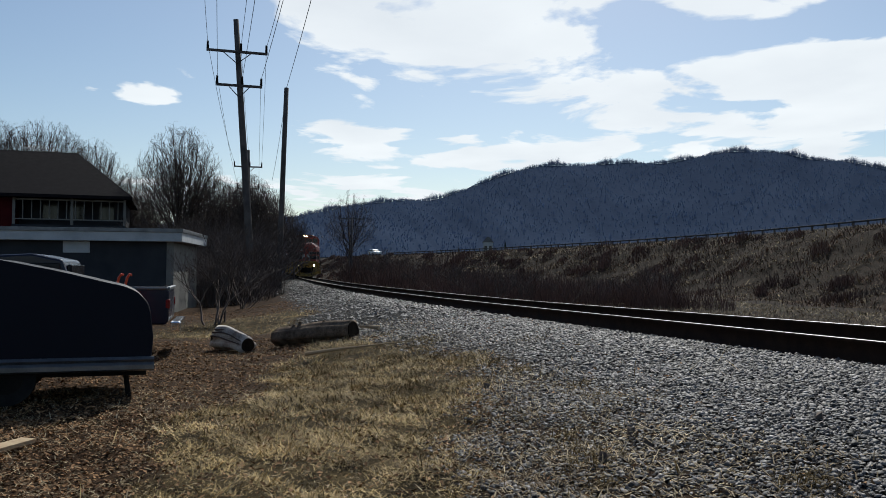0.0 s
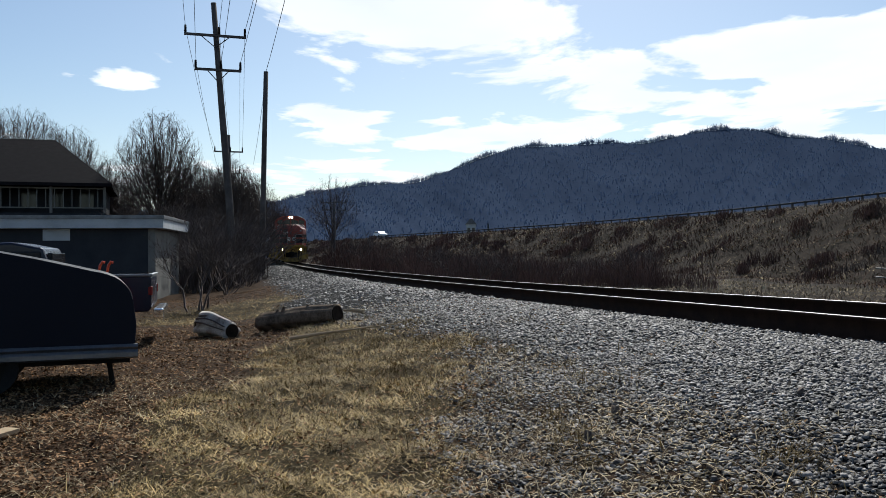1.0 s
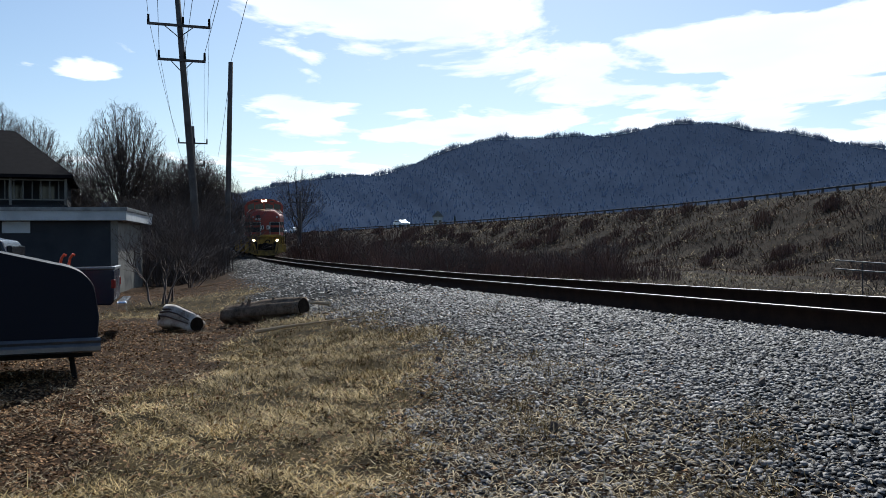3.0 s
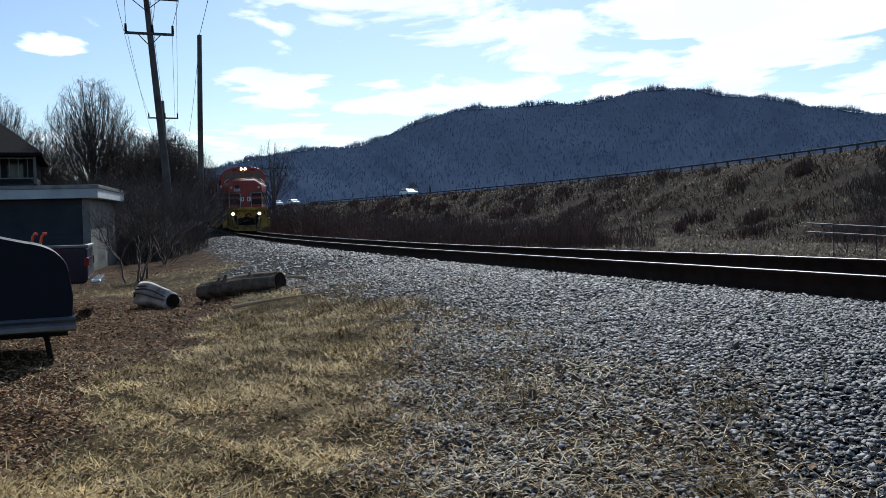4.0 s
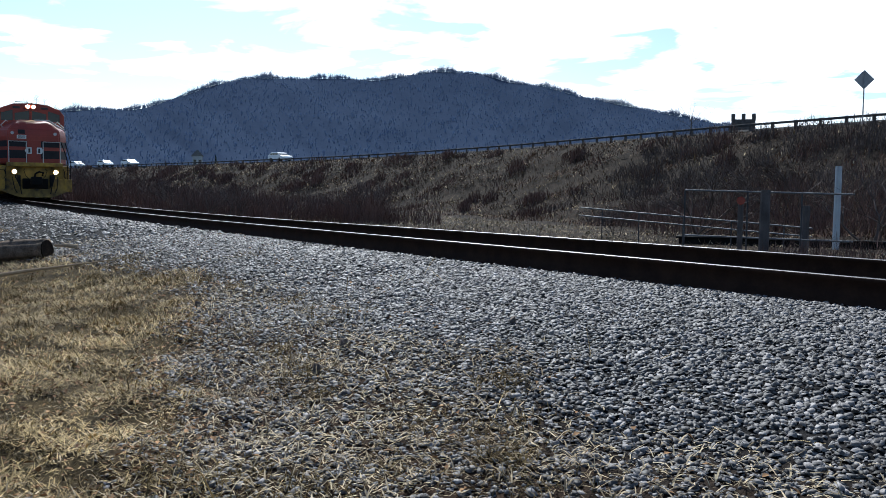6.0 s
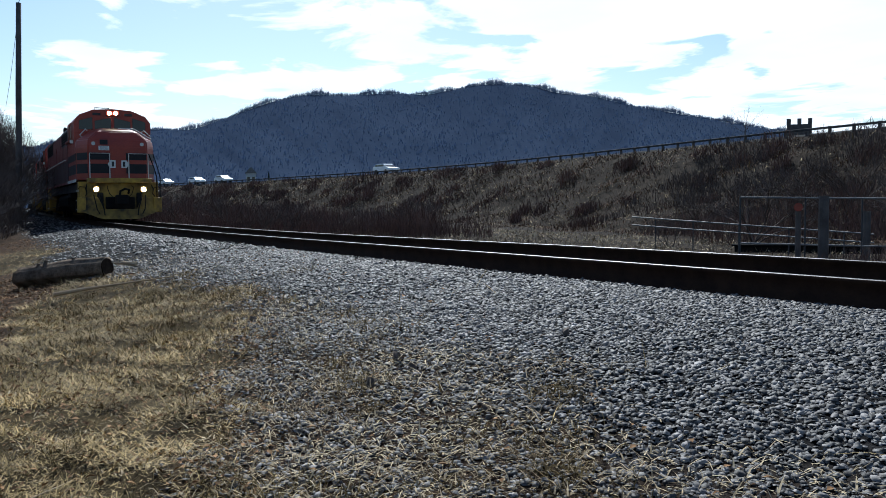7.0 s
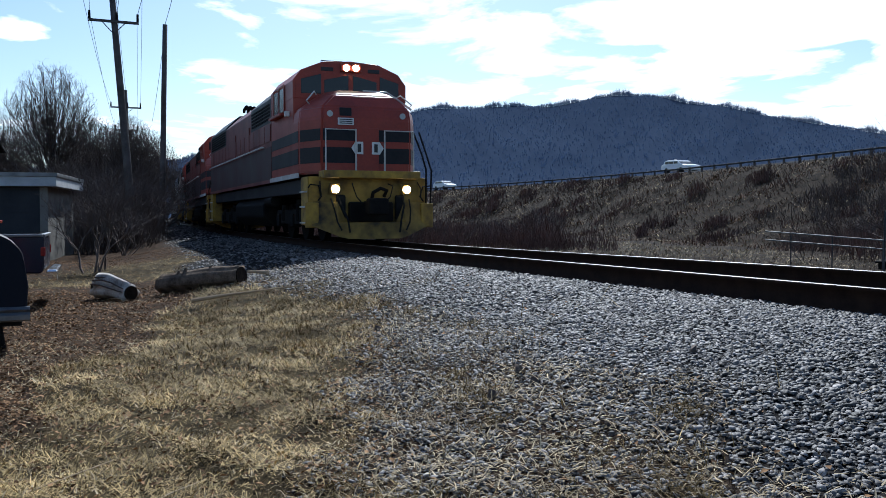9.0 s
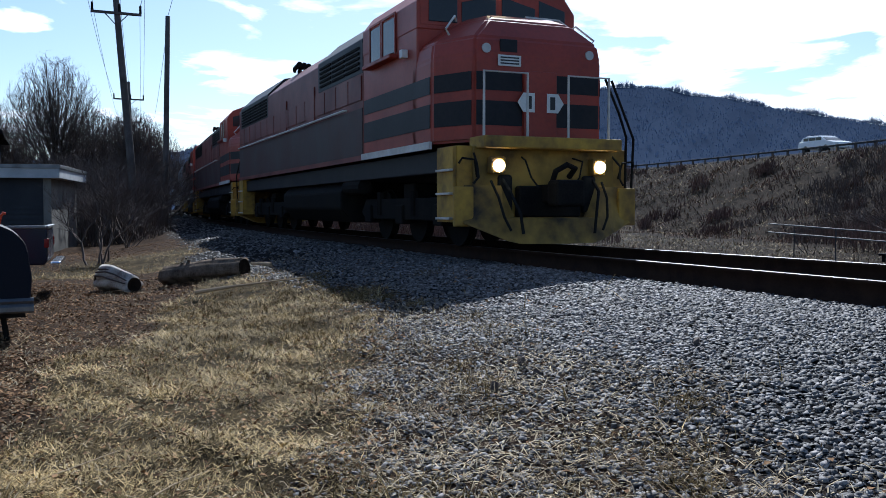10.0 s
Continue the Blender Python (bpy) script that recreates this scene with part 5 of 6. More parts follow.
def bush(x, y, tall, seed, label="leafless thicket of dark brown stems", wide=1.0, multi=6, levels=4, material="bark_dark"):
    if abs(float(across(x, y))) < 2.6 + tall * 0.35 * wide:
        return None
    V, F = branch_mesh(seed, tall, 0.6, levels, fork=(2, 3), r0=tall * 0.011, start=0.3, multi=multi, sides=3, thin=2)
    V[:, :2] *= wide
    V = V + np.array([x, y, hz(x, y)])
    F4 = np.array([f if len(f) == 4 else (*f, f[-1]) for f in F])
    me = fast("bush", V, F4, material)
    return tagged(me, label, "bush", "bushes")


bush(*polar(-14.3, 25.2), 2.5, 31, "leafless spreading shrub on the lawn edge", 1.3, 5, 5)
k = 0
for az, r, tall in ((-13.0, 38, 3.4), (-12.2, 40, 3.0), (-12.3, 44, 3.2), (-13.5, 46, 4.2), (-12.0, 50, 4.5), (-12.4, 54, 4.2), (-14.6, 44, 4.6), (-15.8, 52, 4.8), (-17.5, 56, 5.0), (-12.4, 33, 1.8), (-11.6, 36, 1.6)):
    k += 1
    x, y = polar(az, r)
    bush(x, y, tall, 40 + k, wide=1.25, multi=6, levels=4)
for az, r, tall in ((5.4, 46, 2.2), (2.7, 50, 2.6), (3.6, 44, 2.0), (13.2, 52, 2.6), (14.2, 50, 2.4), (10.0, 58, 2.2), (-0.6, 66, 3.0), (0.8, 62, 2.6), (-4.4, 90, 4.5), (-3.2, 84, 4.0), (-5.2, 100, 4.5), (8.0, 50, 1.6), (34.5, 40, 3.2), (32.0, 46, 2.6), (44.5, 36, 3.4), (39.5, 48, 3.6), (29.5, 38, 1.4)):
    k += 1
    x, y = polar(az, r)
    bush(x, y, tall, 60 + k, "leafless brown brush beside the track", 1.3, 5, 4)


def brush(name, spots, material, label, width=0.02, share=1.0):
    """Dense leafless stems in clumps: slivers that lean and fork."""
    Vs = []
    for az, r, rad, tall, n in spots:
        n = int(n * share)
        cx, cy = polar(az, r)
        a, q = rng.uniform(0, 2 * np.pi, n), rad * np.sqrt(rng.random(n))
        x, y = cx + np.cos(a) * q, cy + np.sin(a) * q * 1.4
        ok = np.abs(across(x, y)) > 3.0
        x, y, q = x[ok], y[ok], q[ok]
        n = len(x)
        g = np.stack([x, y, height(x, y)], -1)
        h = tall * (1.1 - 0.6 * (q / rad) ** 2) * rng.uniform(0.45, 1.0, n)
        z0 = h * np.where(rng.random(n) < 0.5, 0.0, rng.uniform(0.1, 0.6, n))
        lean = rng.normal(0, 0.22, (n, 2)) * h[:, None]
        b = g + np.stack([np.zeros(n), np.zeros(n), z0], -1)
        t = g + np.stack([lean[:, 0], lean[:, 1], h], -1)
        w = rng.uniform(0.4, 1.2, n)[:, None] * width * (r / 45)
        ang = rng.uniform(0, 3.14, n)
        s = np.stack([np.cos(ang), np.sin(ang), np.zeros(n)], -1) * w
        Vs.append(np.stack([b - s, b + s, t], 1).reshape(-1, 3))
    V = np.concatenate(Vs)
    tagged(fast(name, V, np.arange(len(V)).reshape(-1, 3), material), label, "brush", kind="stuff")


brush("left_thicket", [(-13.0, 40, 2.0, 3.4, 2000), (-12.7, 43, 1.5, 3.0, 1400), (-12.4, 50, 1.6, 3.0, 1400), (-14.6, 48, 2.6, 4.6, 2200), (-12.6, 52, 2.4, 4.8, 2200),
                       (-16.4, 56, 3.0, 5.0, 2200), (-18.4, 58, 3.0, 5.2, 2000), (-12.6, 62, 2.0, 4.0, 1400), (-13.8, 62, 3.0, 5.2, 2000), (-20.5, 66, 4, 6, 2000), (-24, 70, 5, 6, 2500)], "bark_dark", "dark leafless thicket between garage and track", share=0.5)
brush("far_brush", [(2.6, 48, 1.6, 2.2, 675), (4.4, 50, 2.2, 2.4, 990), (5.6, 46, 1.5, 2.0, 675), (9.0, 52, 2.4, 1.5, 675), (13.4, 50, 1.9, 2.1, 990), (11.6, 54, 2.4, 2.0, 810), (-0.6, 66, 2.6, 2.4, 810), (-2.6, 78, 3.0, 3.4, 900),
                    (-4.6, 92, 3.4, 4.2, 900), (7.2, 56, 2.4, 2.2, 810), (0.8, 58, 2.4, 2.0, 720), (34.5, 42, 2.6, 2.5, 675), (38.5, 48, 3.2, 2.7, 810), (43.5, 44, 3.0, 2.9, 810), (31.0, 50, 2.6, 2.0, 675), (46.5, 40, 3, 2.7, 675), (41.5, 25, 1.6, 0.9, 500), (44.0, 24, 1.8, 1.2, 600), (37.0, 24.6, 1.4, 0.6, 300), (-3.6, 128, 5, 4.2, 520), (-1.6, 136, 5, 3.8, 520), (0.4, 120, 5, 3.2, 520), (2.2, 118, 5, 3.0, 420), (4.2, 106, 4, 2.8, 420), (-5.2, 124, 4, 4.4, 420), (-0.4, 150, 6, 3.6, 420), (6.4, 92, 4, 2.4, 420), (9.4, 84, 4, 2.2, 420), (16.0, 50, 2, 1.5, 420), (12.6, 70, 3, 1.8, 420)], "brush", "red-brown leafless brush beyond the track")


def bank_clumps():
    spots = []
    for i in range(240):
        y = float(rng.uniform(30, 235))
        e = float(rng.uniform(1.0, 15))
        x = float(road_x(y)) - e
        spots.append((math.degrees(math.atan2(x, y)), math.hypot(x, y), float(rng.uniform(0.5, 1.6)), float(rng.uniform(0.4, 1.3)), int(rng.integers(60, 160))))
    brush("bank_brush", spots, "brush", "low dark brambles in clumps on the road bank", 0.03)
    spots = []
    for i in range(110):
        y = float(rng.uniform(24, 58))
        x = float(road_x(y)) - float(rng.uniform(0.8, 13))
        spots.append((math.degrees(math.atan2(x, y)), math.hypot(x, y), float(rng.uniform(0.6, 1.7)), float(rng.uniform(0.6, 1.7)), int(rng.integers(120, 240))))
    brush("bank_thicket", spots, "bark_dark", "dark leafless thicket on the steep end of the bank", 0.022, 0.6)


bank_clumps()


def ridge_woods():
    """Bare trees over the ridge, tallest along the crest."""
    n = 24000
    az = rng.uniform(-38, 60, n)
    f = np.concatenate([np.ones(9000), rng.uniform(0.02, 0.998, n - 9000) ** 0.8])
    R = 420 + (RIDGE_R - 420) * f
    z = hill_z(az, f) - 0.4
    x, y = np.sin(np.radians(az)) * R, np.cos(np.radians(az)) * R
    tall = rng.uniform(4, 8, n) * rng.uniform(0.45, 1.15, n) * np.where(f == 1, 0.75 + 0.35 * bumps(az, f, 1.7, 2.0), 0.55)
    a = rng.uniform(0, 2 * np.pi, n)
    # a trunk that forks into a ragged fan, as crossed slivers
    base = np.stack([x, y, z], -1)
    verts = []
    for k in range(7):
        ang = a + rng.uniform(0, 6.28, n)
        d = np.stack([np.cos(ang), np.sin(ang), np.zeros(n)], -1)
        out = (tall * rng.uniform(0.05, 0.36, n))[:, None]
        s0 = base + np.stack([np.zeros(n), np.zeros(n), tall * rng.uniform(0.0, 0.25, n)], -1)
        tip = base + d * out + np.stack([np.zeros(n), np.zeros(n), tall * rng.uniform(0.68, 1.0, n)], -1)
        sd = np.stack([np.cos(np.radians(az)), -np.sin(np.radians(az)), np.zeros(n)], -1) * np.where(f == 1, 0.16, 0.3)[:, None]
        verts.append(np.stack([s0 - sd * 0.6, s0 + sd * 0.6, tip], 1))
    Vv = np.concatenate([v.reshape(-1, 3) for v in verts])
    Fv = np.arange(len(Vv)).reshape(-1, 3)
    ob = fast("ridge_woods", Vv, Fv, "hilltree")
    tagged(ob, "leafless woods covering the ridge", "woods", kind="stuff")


ridge_woods()


def evergreen(az, r, tall, seed):
    x, y = polar(az, r)
    rr = random.Random(seed)
    V, F = [], []
    for i in range(150):
        h = rr.random() ** 0.7
        a = rr.uniform(0, 6.28)
        out = (1 - h) * tall * 0.24 * rr.uniform(0.5, 1)
        b = Vector((math.cos(a) * out, math.sin(a) * out, h * tall * 0.95))
        c = Vector((0, 0, h * tall + 0.06 * tall))
        s = Vector((-math.sin(a), math.cos(a), 0)) * tall * 0.035
        k = len(V)
        V += [c, b + s, b - s + Vector((0, 0, -0.03 * tall))]
        F.append((k, k + 1, k + 2))
    ob = empty("evergreen_tree", pose(x, y, 0.0 if r < 200 else (r - 420) * 0.09), "dark conifer among the bare woods", "tree", "conifers")
    fast_child("crown", np.array([tuple(v) for v in V]), np.array(F), "ever", ob)
    bm = bmesh.new()
    tube(bm, [(0, 0, -2), (0, 0, tall * 0.9)], tall * 0.015, 6, 0.02)
    part("trunk", bm, "bark", ob)


for i, (az, tall) in enumerate(((12.0, 13), (13.6, 15), (14.6, 12), (22.0, 16), (23.4, 17), (24.6, 18), (25.8, 15), (3.4, 10), (4.0, 12), (7.2, 11), (28.0, 14), (1.0, 9))):
    evergreen(az, 440 + (i * 37) % 60, tall, i)


# ---------------------------------------------------------------- logs and scraps on the yard
def bumpy_log(name, a, b, r0, r1, material, label, category="log", bow=0.0, rings=14, n=16, flute=0.12, seed=1, open_end=True):
    a, b = Vector(a), Vector(b)
    d = (b - a).normalized()
    s = d.cross(Vector((0, 0, 1))).normalized()
    u = s.cross(d)
    rr = random.Random(seed)
    ph = [rr.uniform(0, 6.28) for _ in range(4)]
    bm = bmesh.new()
    R = []
    for i in range(rings + 1):
        f = i / rings
        c = a.lerp(b, f) + u * bow * math.sin(math.pi * f)
        rad = r0 + (r1 - r0) * f
        ring = []
        for k in range(n):
            q = 2 * math.pi * k / n
            w = rad * (1 + flute * math.sin(3 * q + ph[0]) * 0.6 + flute * math.sin(7 * q + ph[1] + f * 0.8) * 0.5 + 0.05 * math.sin(9 * f + ph[2]))
            ring.append(bm.verts.new(c + (s * math.cos(q) + u * math.sin(q)) * w))
        R.append(ring)
    for p, q in zip(R, R[1:]):
        for k in range(n):
            bm.faces.new((p[k], p[(k + 1) % n], q[(k + 1) % n], q[k]))
    bm.faces.new(R[0][::-1])
    bm.faces.new(R[-1])
    ob = empty(name, None, label, category)
    part("bark", bm, material, ob, smooth=True)
    # near-black caps paint the shaded hollow of the ends
    for end, c, rad in ((-1, a, r0 * 0.86), (1, b, r1 * 0.86)):
        bm = bmesh.new()
        tube(bm, [c + d * end * 0.001, c + d * end * 0.02], rad, 14)
        part("cut_end", bm, "hollow", ob, "dark end cap with the shade of a hollow painted in")
    return ob


bumpy_log("log", (-3.01, 16.36, 0.27), (-1.54, 15.6, 0.47), 0.165, 0.19, "deadwood", "dark weathered log with branch stubs on the grass", bow=0.02, seed=3, flute=0.22, n=20)
for f, h in ((0.3, 0.12), (0.22, 0.08), (0.62, 0.09)):
    bm = bmesh.new()
    p = Vector((-3.01, 16.36, 0.40)).lerp(Vector((-1.54, 15.6, 0.63)), f)
    tube(bm, [p, p + Vector((0.02, 0.0, h))], 0.05, 7, 0.025)
    part("branch_stub", bm, "deadwood", bpy.data.objects["log"])
bumpy_log("stump", (-4.2, 16.9, 0.21), (-3.5, 16.15, 0.15), 0.21, 0.15, "birch", "pale ridged hollow log end lying on the leaves", "stump", bow=0.04, flute=0.3, seed=5, n=22)
# dark strips laid on in place of the stump's grooves
for q in (-0.9, -0.45, 0.05, 0.5, 0.95, 1.4):
    bm = bmesh.new()
    a, b = Vector((-4.2, 16.9, 0.21)), Vector((-3.5, 16.15, 0.15))
    d = (b - a).normalized()
    s = d.cross(Vector((0, 0, 1))).normalized()
    u = s.cross(d)
    pts = []
    for f in (0.04, 0.3, 0.6, 0.97):
        w = (0.21 - 0.06 * f) * 1.04
        k = q + 0.12 * math.sin(f * 5 + q * 3)
        pts.append(a.lerp(b, f) + u * (0.04 * math.sin(math.pi * f)) + (u * math.cos(k) + s * math.sin(k)) * w)
    tube(bm, pts, 0.018, 6, 0.012)
    part("groove_strip", bm, "bark_dark", bpy.data.objects["stump"], "dark strip standing in for a groove")


def stick(pts, r, label, r1=0.006, material="wood"):
    bm = bmesh.new()
    tube(bm, [(x, y, hz(x, y) + dz) for x, y, dz in pts], r, 7, r1)
    tagged(link("stick", bm, material), label, "stick", "sticks")


stick([(-2.07, 13.68, 0.10), (-1.62, 13.6, 0.14), (-1.22, 13.41, 0.14), (-0.38, 12.65, 0.17)], 0.036, "long thin pale branch lying at the lawn edge")
stick([(-1.05, 4.3, 0.02), (-0.85, 4.9, 0.03), (-0.7, 5.2, 0.02)], 0.006, "thin bleached twig in the grass", 0.003)
stick([(-1.62, 5.0, 0.02), (-1.3, 5.6, 0.04)], 0.006, "thin bleached twig in the grass", 0.003)
stick([(-1.12, 16.2, 0.05), (-1.34, 16.3, 0.10), (-1.5, 16.4, 0.12)], 0.04, "pale broken branch end behind the log", 0.02)

bm = bmesh.new()
box(bm, -0.07, 0.07, -0.6, 0.6, 0, 0.035, 0.004)
pl = link("plank", bm, "wood")
pl.matrix_world = pose(-3.62, 7.05, hz(-3.6, 7.0) + 0.015, 0, 2, -12)
tagged(pl, "pale sawn plank lying on the leaves", "plank")


def yard_stone(x, y, s, seed, label="single brown stone at the edge of the gravel"):
    V, F = rock_shapes(seed % 7 + 1)[-1]
    ob = fast("stone", V * np.array([s, s * 0.8, s * 0.7]) + np.array([x, y, hz(x, y) + s * 0.25]), F, "stone_brown")
    tagged(ob, label, "stone", "loose stones")


for i, (x, y, s) in enumerate(((1.39, 6.4, 0.11), (1.11, 5.92, 0.10), (1.43, 6.09, 0.08), (1.62, 4.98, 0.07), (2.6, 6.1, 0.07), (0.5, 9.1, 0.10))):
    yard_stone(x, y, s, i)


def red_handles():
    ob = empty("hand_truck", pose(-4.85, 13.5, 0, 0, 0, 10), "red hand truck standing behind the trailer", "hand truck")
    for x in (-0.06, 0.06):
        bm = bmesh.new()
        tube(bm, [(x, 0, 0.05), (x, 0, 1.28), (x + 0.02, 0.0, 1.38), (x + 0.06, -0.02, 1.43), (x + 0.09, -0.03, 1.42)], 0.02, 8)
        part("handle", bm, "redpaint", ob)
    bm = bmesh.new()
    for z in (0.3, 0.7, 1.05):
        tube(bm, [(-0.075, 0, z), (0.075, 0, z)], 0.015, 6)
    part("rung", bm, "redpaint", ob)
    bm = bmesh.new()
    box(bm, -0.2, 0.2, -0.25, 0.02, 0.02, 0.05, 0.005)
    part("toe_plate", bm, "steel", ob)
    for x in (-0.2, 0.2):
        bm = bmesh.new()
        disc(bm, (x, 0.08, 0.13), (1, 0, 0), 0.13, 0.05, 18)
        part("wheel", bm, "tyre", ob)


red_handles()


# ---------------------------------------------------------------- road, guard rail, sign
def road():
    ys = np.arange(-110, 420, 3.0)
    sl = (road_x(ys + 1) - road_x(ys - 1)) / 2
    nx, ny = 1 / np.sqrt(1 + sl ** 2), -sl / np.sqrt(1 + sl ** 2)
    V = np.stack([np.stack([road_x(ys) + nx * o, ys + ny * o, road_z(ys) + dz], -1) for o, dz in ((0.2, -0.3), (0.3, 0.02), (8.6, 0.02), (8.7, -0.3))], 1).reshape(-1, 3)
    i, j = np.meshgrid(np.arange(len(ys) - 1), np.arange(3), indexing="ij")
    a = i * 4 + j
    ob = fast("road", V, np.stack([a, a + 1, a + 5, a + 4], -1).reshape(-1, 4), "asphalt")
    tagged(ob, "raised asphalt road along the top of the bank", "road", kind="structure")


road()


def guard_rail():
    ob = empty("guard_rail", None, "long galvanised guard rail on short posts along the raised road", "guard rail")
    ys = np.arange(20, 200, 1.905)
    bmp = bmesh.new()
    box(bmp, -0.07, 0.07, -0.09, 0.09, -0.4, 0.43)
    me = bpy.data.meshes.new("post")
    bmp.to_mesh(me)
    bmp.free()
    me.materials.append(M["pole"])
    for y in ys:
        p = new("post", me)
        p.matrix_world = pose(float(road_x(y)) + 0.25, y, float(road_z(y)))
        p.parent = ob
    sec = [(0.0, 0.24), (-0.05, 0.275), (0.0, 0.32), (-0.05, 0.365), (0.0, 0.40)]
    ys = np.arange(20, 200, 1.0)
    V = np.stack([np.stack([road_x(ys) + 0.14 + o, ys, road_z(ys) + z], -1) for o, z in sec + [(o + 0.012, z) for o, z in sec[::-1]]], 1).reshape(-1, 3)
    i, j = np.meshgrid(np.arange(len(ys) - 1), np.arange(10), indexing="ij")
    a, b = i * 10 + j, i * 10 + (j + 1) % 10
    bar = fast("rail_beam", V, np.stack([a, b, b + 10, a + 10], -1).reshape(-1, 4), "darksteel")
    bar.parent = ob


guard_rail()


def road_sign():
    x, y, _ = at_el(43.45, 4.4, 59.5)
    ob = empty("road_sign", pose(x, y, float(road_z(y)) - 0.4, 0, 0, -38), "diamond road sign seen from its grey back on a steel post", "sign")
    bm = bmesh.new()
    box(bm, -0.035, 0.035, -0.03, 0.03, -0.3, 3.3)
    part("post", bm, "steel", ob)
    bm = bmesh.new()
    prism(bm, [(-0.56, 2.86), (0, 2.28), (0.56, 2.86), (0, 3.44)], 0.035, 0.042, "y")
    part("sign_plate", bm, "signback", ob, "grey back of a diamond plate")


road_sign()


def tower():
    x, y, _ = at_el(36.88, 4.5, 150)
    ob = empty("chimney_block", pose(x, y, 0, 0, 0, -37), "dark brick building top with stub chimneys beyond the road", "building")
    bm = bmesh.new()
    box(bm, -1.8, 1.8, -1.5, 1.5, -1, 13.4)
    part("wall", bm, "pole", ob)
    for xx in (-1.55, 0.0, 1.55):
        bm = bmesh.new()
        box(bm, xx - 0.3, xx + 0.3, -1.2, 1.2, 13.4, 14.3)
        part("chimney", bm, "pole", ob)


tower()


# ---------------------------------------------------------------- pipe fence, posts and culvert
def fz(x, y):
    return hz(x, y)


def pipe_fence(a, b, zs, posts, label, r=0.045):
    ob = empty("pipe_fence", None, label, "fence", "pipe fences")
    for z in zs:
        bm = bmesh.new()
        tube(bm, [(a[0], a[1], z[0]), (b[0], b[1], z[1])], r, 8)
        part("pipe", bm, "pipe", ob)
    for f in posts:
        x, y = a[0] + (b[0] - a[0]) * f, a[1] + (b[1] - a[1]) * f
        top = max(z[0] + (z[1] - z[0]) * f for z in zs)
        bm = bmesh.new()
        tube(bm, [(x, y, fz(x, y) - 0.3), (x, y, top + 0.02)], r * 0.9, 8)
        part("post", bm, "darksteel", ob)
    return ob


A, B = at_el(27.1, 0.0, 36), at_el(41.0, 0.0, 31)
pipe_fence(A, B, ((0.92, 0.45), (0.60, 0.18)), (0.12, 0.3, 0.5, 0.7, 0.9), "low grey pipe railing beside the culvert", 0.024)
A, B = at_el(33.6, 0.0, 27), at_el(43.2, 0.0, 27.5)
pipe_fence(A, B, ((1.62, 1.55), (0.30, 0.22)), (0.0, 0.38, 0.7), "grey pipe barrier on wooden posts", 0.026)


def wooden_post(az, el0, el1, r, rad, material, label):
    x, y, z1 = at_el(az, el1, r)
    bm = bmesh.new()
    g = hz(x, y)
    tube(bm, [(x, y, g - 0.3), (x, y, (g + z1) / 2), (x, y, z1)], rad, 10, rad * 0.92)
    tagged(link("post", bm, material), label, "post", "posts")


wooden_post(38.3, 0, 0.31, 25.5, 0.14, "pole", "stout dark wooden gate post")
wooden_post(36.9, 0, -0.5, 26, 0.08, "pole", "short dark wooden post with a red tag")
wooden_post(40.6, 0, -0.6, 28, 0.12, "pole", "stout dark wooden gate post")
wooden_post(42.3, 0, 1.75, 33, 0.12, "fascia", "tall white painted marker post")
bm = bmesh.new()
x, y, z = at_el(36.9, -0.35, 25.9)
disc(bm, (x, y, z), (math.sin(radians(36.9)), math.cos(radians(36.9)), 0), 0.12, 0.02, 8)
tagged(link("warning_tag", bm, "tail"), "small red octagonal tag on a post", "sign")


def culvert():
    x, y, _ = at_el(37.5, 0, 34)
    ob = empty("culvert", pose(x, y, 0, 0, 0, -36), "culvert mouth below the railing, its dark gap made as a black slab", "culvert")
    # solid near-black slab stands in for the shaded gap under the railing
    bm = bmesh.new()
    box(bm, -2.5, 7.5, 0, 0.4, -0.9, -0.12, 0.02)
    part("gap_slab", bm, "under", ob)
    bm = bmesh.new()
    box(bm, -2.6, 7.6, -0.1, 0.45, -0.12, -0.05, 0.02)
    part("coping", bm, "under", ob)


culvert()


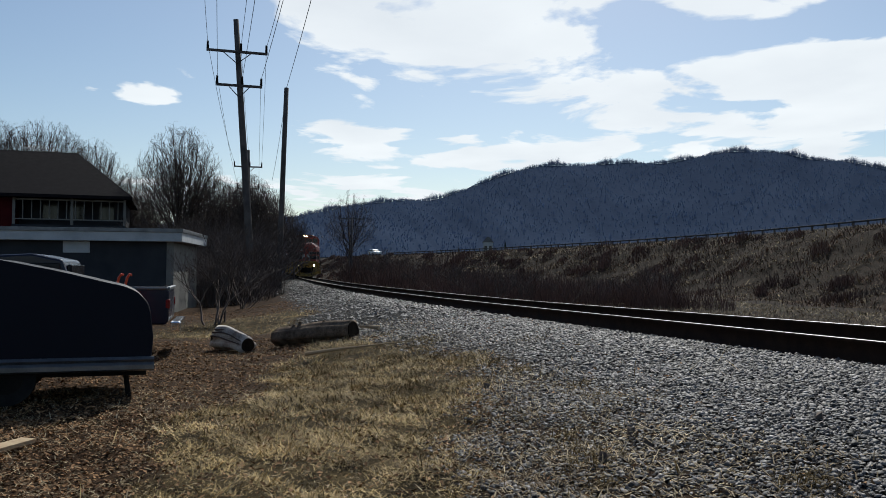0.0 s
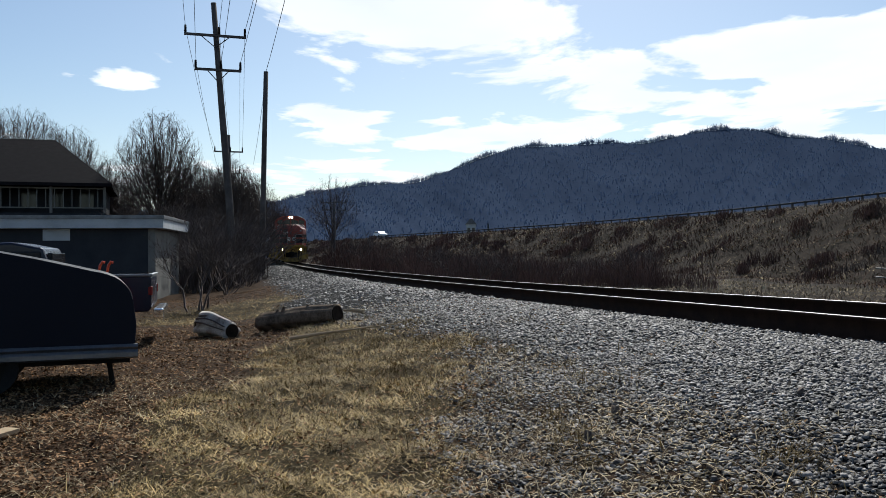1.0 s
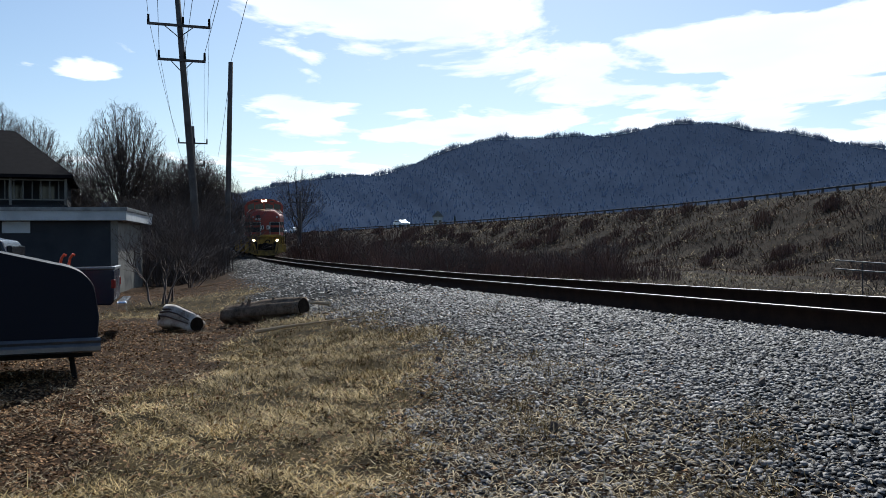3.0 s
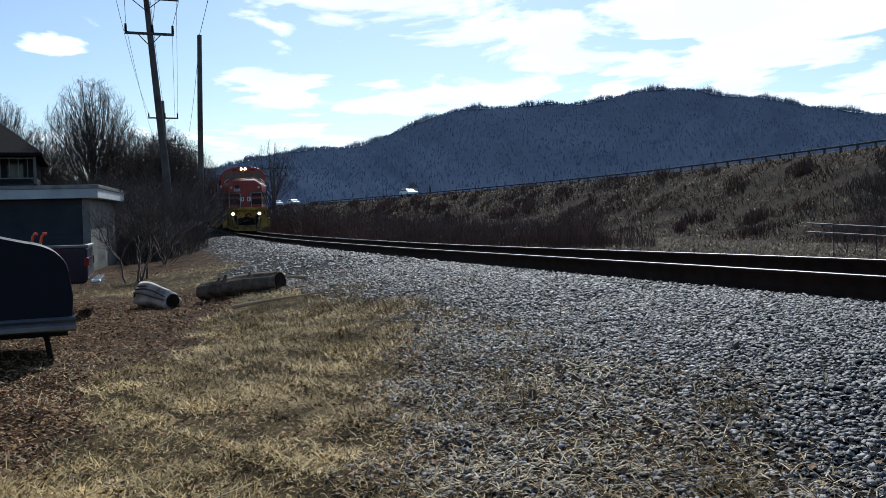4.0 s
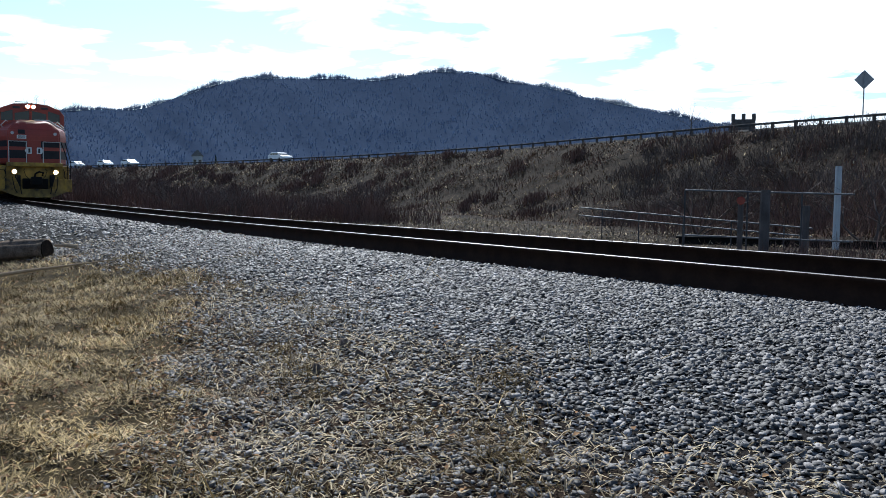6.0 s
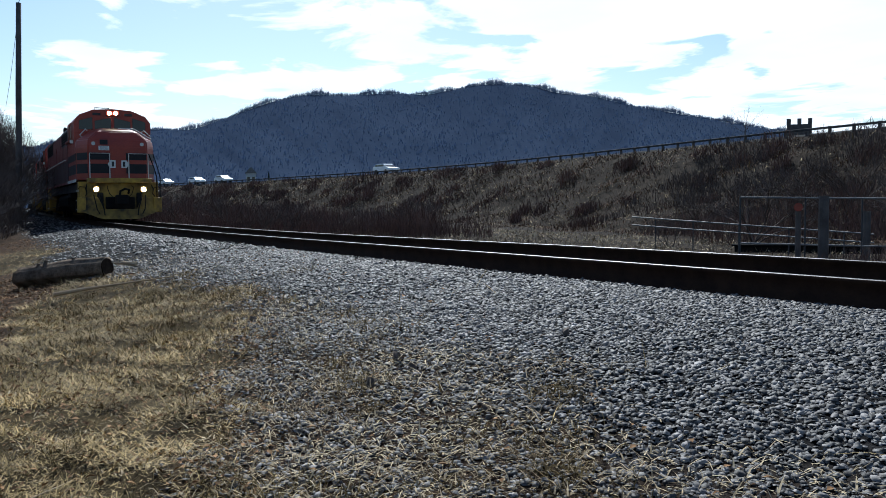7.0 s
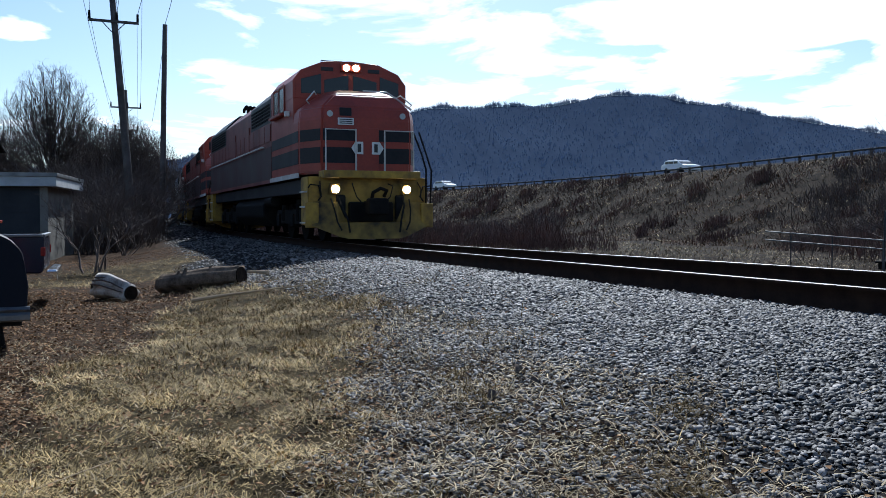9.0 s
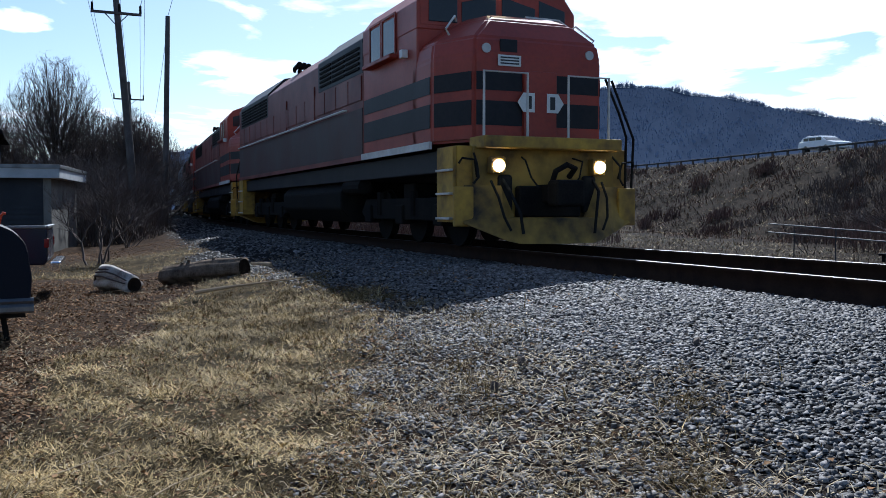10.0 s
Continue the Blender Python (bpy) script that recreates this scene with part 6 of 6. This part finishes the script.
# ---------------------------------------------------------------- cars on the road and beyond
def car(label, length=4.3, tall=1.46):
    ob = empty("car", None, label, "car", "cars on the road")
    h = length / 2
    bm = bmesh.new()
    prism(bm, [(-h, 0.42), (h - 0.1, 0.38), (h, 0.62), (h - 0.08, 0.86), (h - 0.95, 1.02), (-h + 0.1, 1.06), (-h, 0.8)], -0.9, 0.9, "x", 0.06)
    part("body", bm, "white_car", ob)
    bm = bmesh.new()
    prism(bm, [(-h + 0.15, 1.04), (h - 1.0, 1.0), (h - 1.75, tall - 0.04), (-h + 0.9, tall), (-h + 0.4, tall - 0.08)], -0.78, 0.78, "x", 0.05)
    part("cabin", bm, "white_car", ob)
    for sx in (-1, 1):
        for y0, y1 in ((-h + 0.55, -h + 1.15), (-h + 1.22, -h + 1.95), (-h + 2.02, h - 1.62)):
            bm = bmesh.new()
            box(bm, sx * 0.785 - 0.012, sx * 0.785 + 0.012, y0, y1, 1.1, tall - 0.12, 0.006)
            part("side_window", bm, "glass", ob)
    bm = bmesh.new()
    prism(bm, [(h - 1.06, 1.06), (h - 1.0, 1.06), (h - 1.66, tall - 0.1), (h - 1.72, tall - 0.1)], -0.7, 0.7, "x")
    part("windshield", bm, "glass", ob)
    bm = bmesh.new()
    prism(bm, [(-h + 0.36, tall - 0.1), (h - 1.7, tall - 0.1), (h - 1.85, tall + 0.02), (-h + 0.9, tall + 0.04)], -0.74, 0.74, "x", 0.04)
    part("roof", bm, "white_car", ob)
    for sy in (-h + 0.95, h - 0.95):
        for sx in (-0.82, 0.82):
            bm = bmesh.new()
            disc(bm, (sx, sy, 0.34), (1, 0, 0), 0.34, 0.22, 20)
            part("wheel", bm, "tyre", ob)
    for sx in (-0.65, 0.65):
        bm = bmesh.new()
        box(bm, sx - 0.15, sx + 0.15, h - 0.06, h + 0.01, 0.66, 0.8)
        part("headlight", bm, "plate", ob)
    return ob


# thing, (seconds, y on the road), distance in from the road's edge
suv = car("white sport utility car on the raised road")
TRAFFIC.append((suv, [(0, 213), (2.5, 180.3), (4.5, 155), (5.75, 138.3), (7, 121.3), (8.5, 97.9), (9.25, 83.8), (10, 68.9)], 3.0))
for gap in (0.0, 10.5, 24.0):
    TRAFFIC.append((copy_thing(suv, Matrix()), [(0, 277 + gap), (2.5, 238 + gap), (6.5, 176 + gap), (7.5, 161 + gap), (9, 137 + gap), (10, 121 + gap)], 2.4))


def far_house(az, r, w, zt):
    x, y = polar(az, r)
    ob = empty("far_house", pose(x, y, 0, 0, 0, -az), "small pale house shape far off among bare woods", "house", "far houses")
    bm = bmesh.new()
    box(bm, -w / 2, w / 2, 0, 6, -1, zt - 2)
    part("wall", bm, "fascia", ob)
    bm = bmesh.new()
    prism(bm, [(-w / 2 - 0.4, zt - 2.1), (w / 2 + 0.4, zt - 2.1), (w / 2 - 1.5, zt), (-w / 2 + 1.5, zt)], -0.5, 6.5, "y")
    part("roof", bm, "pipe", ob)
    for k in (-0.25, 0.25):
        bm = bmesh.new()
        box(bm, w * k - 0.5, w * k + 0.5, -0.05, 0.02, zt - 5, zt - 3.4)
        part("window", bm, "glass", ob)


far_house(6.2, 300, 9, 9.6)
# narrow copy added for a small white glint; no house is known there
far_house(2.9, 330, 3.5, 15.0)


# ---------------------------------------------------------------- what moves
SPEED = 8.3


def unit_pose(s_mid, half=6.5):
    a, b = rail_point(s_mid - half), rail_point(s_mid + half)
    d = a - b                       # the train runs towards smaller y
    c = (a + b) / 2
    return pose(c[0], c[1], RAIL_Z, 0, 0, math.degrees(math.atan2(d[1], d[0])) - 90)


def motions():
    s10 = s_of_y(FRONT_Y10)
    for ob, back in TRAIN:
        rows = []
        for i in range(21):
            t = i * 0.5
            rows.append((t, unit_pose(s10 + SPEED * (10 - t) + back)))
        walk(ob, rows)
    for ob, keys, lane in TRAFFIC:
        kt, ky = [k[0] for k in keys], [k[1] for k in keys]
        rows = []
        for i in range(21):
            y = float(np.interp(i * 0.5, kt, ky))
            x = float(road_x(y)) + lane
            sl = float(road_x(y + 2) - road_x(y - 2)) / 4
            rows.append((i * 0.5, pose(x, y, float(road_z(y)) + 0.03, 0, 0, math.degrees(math.atan2(-1, -sl)) - 90)))
        walk(ob, rows)


motions()
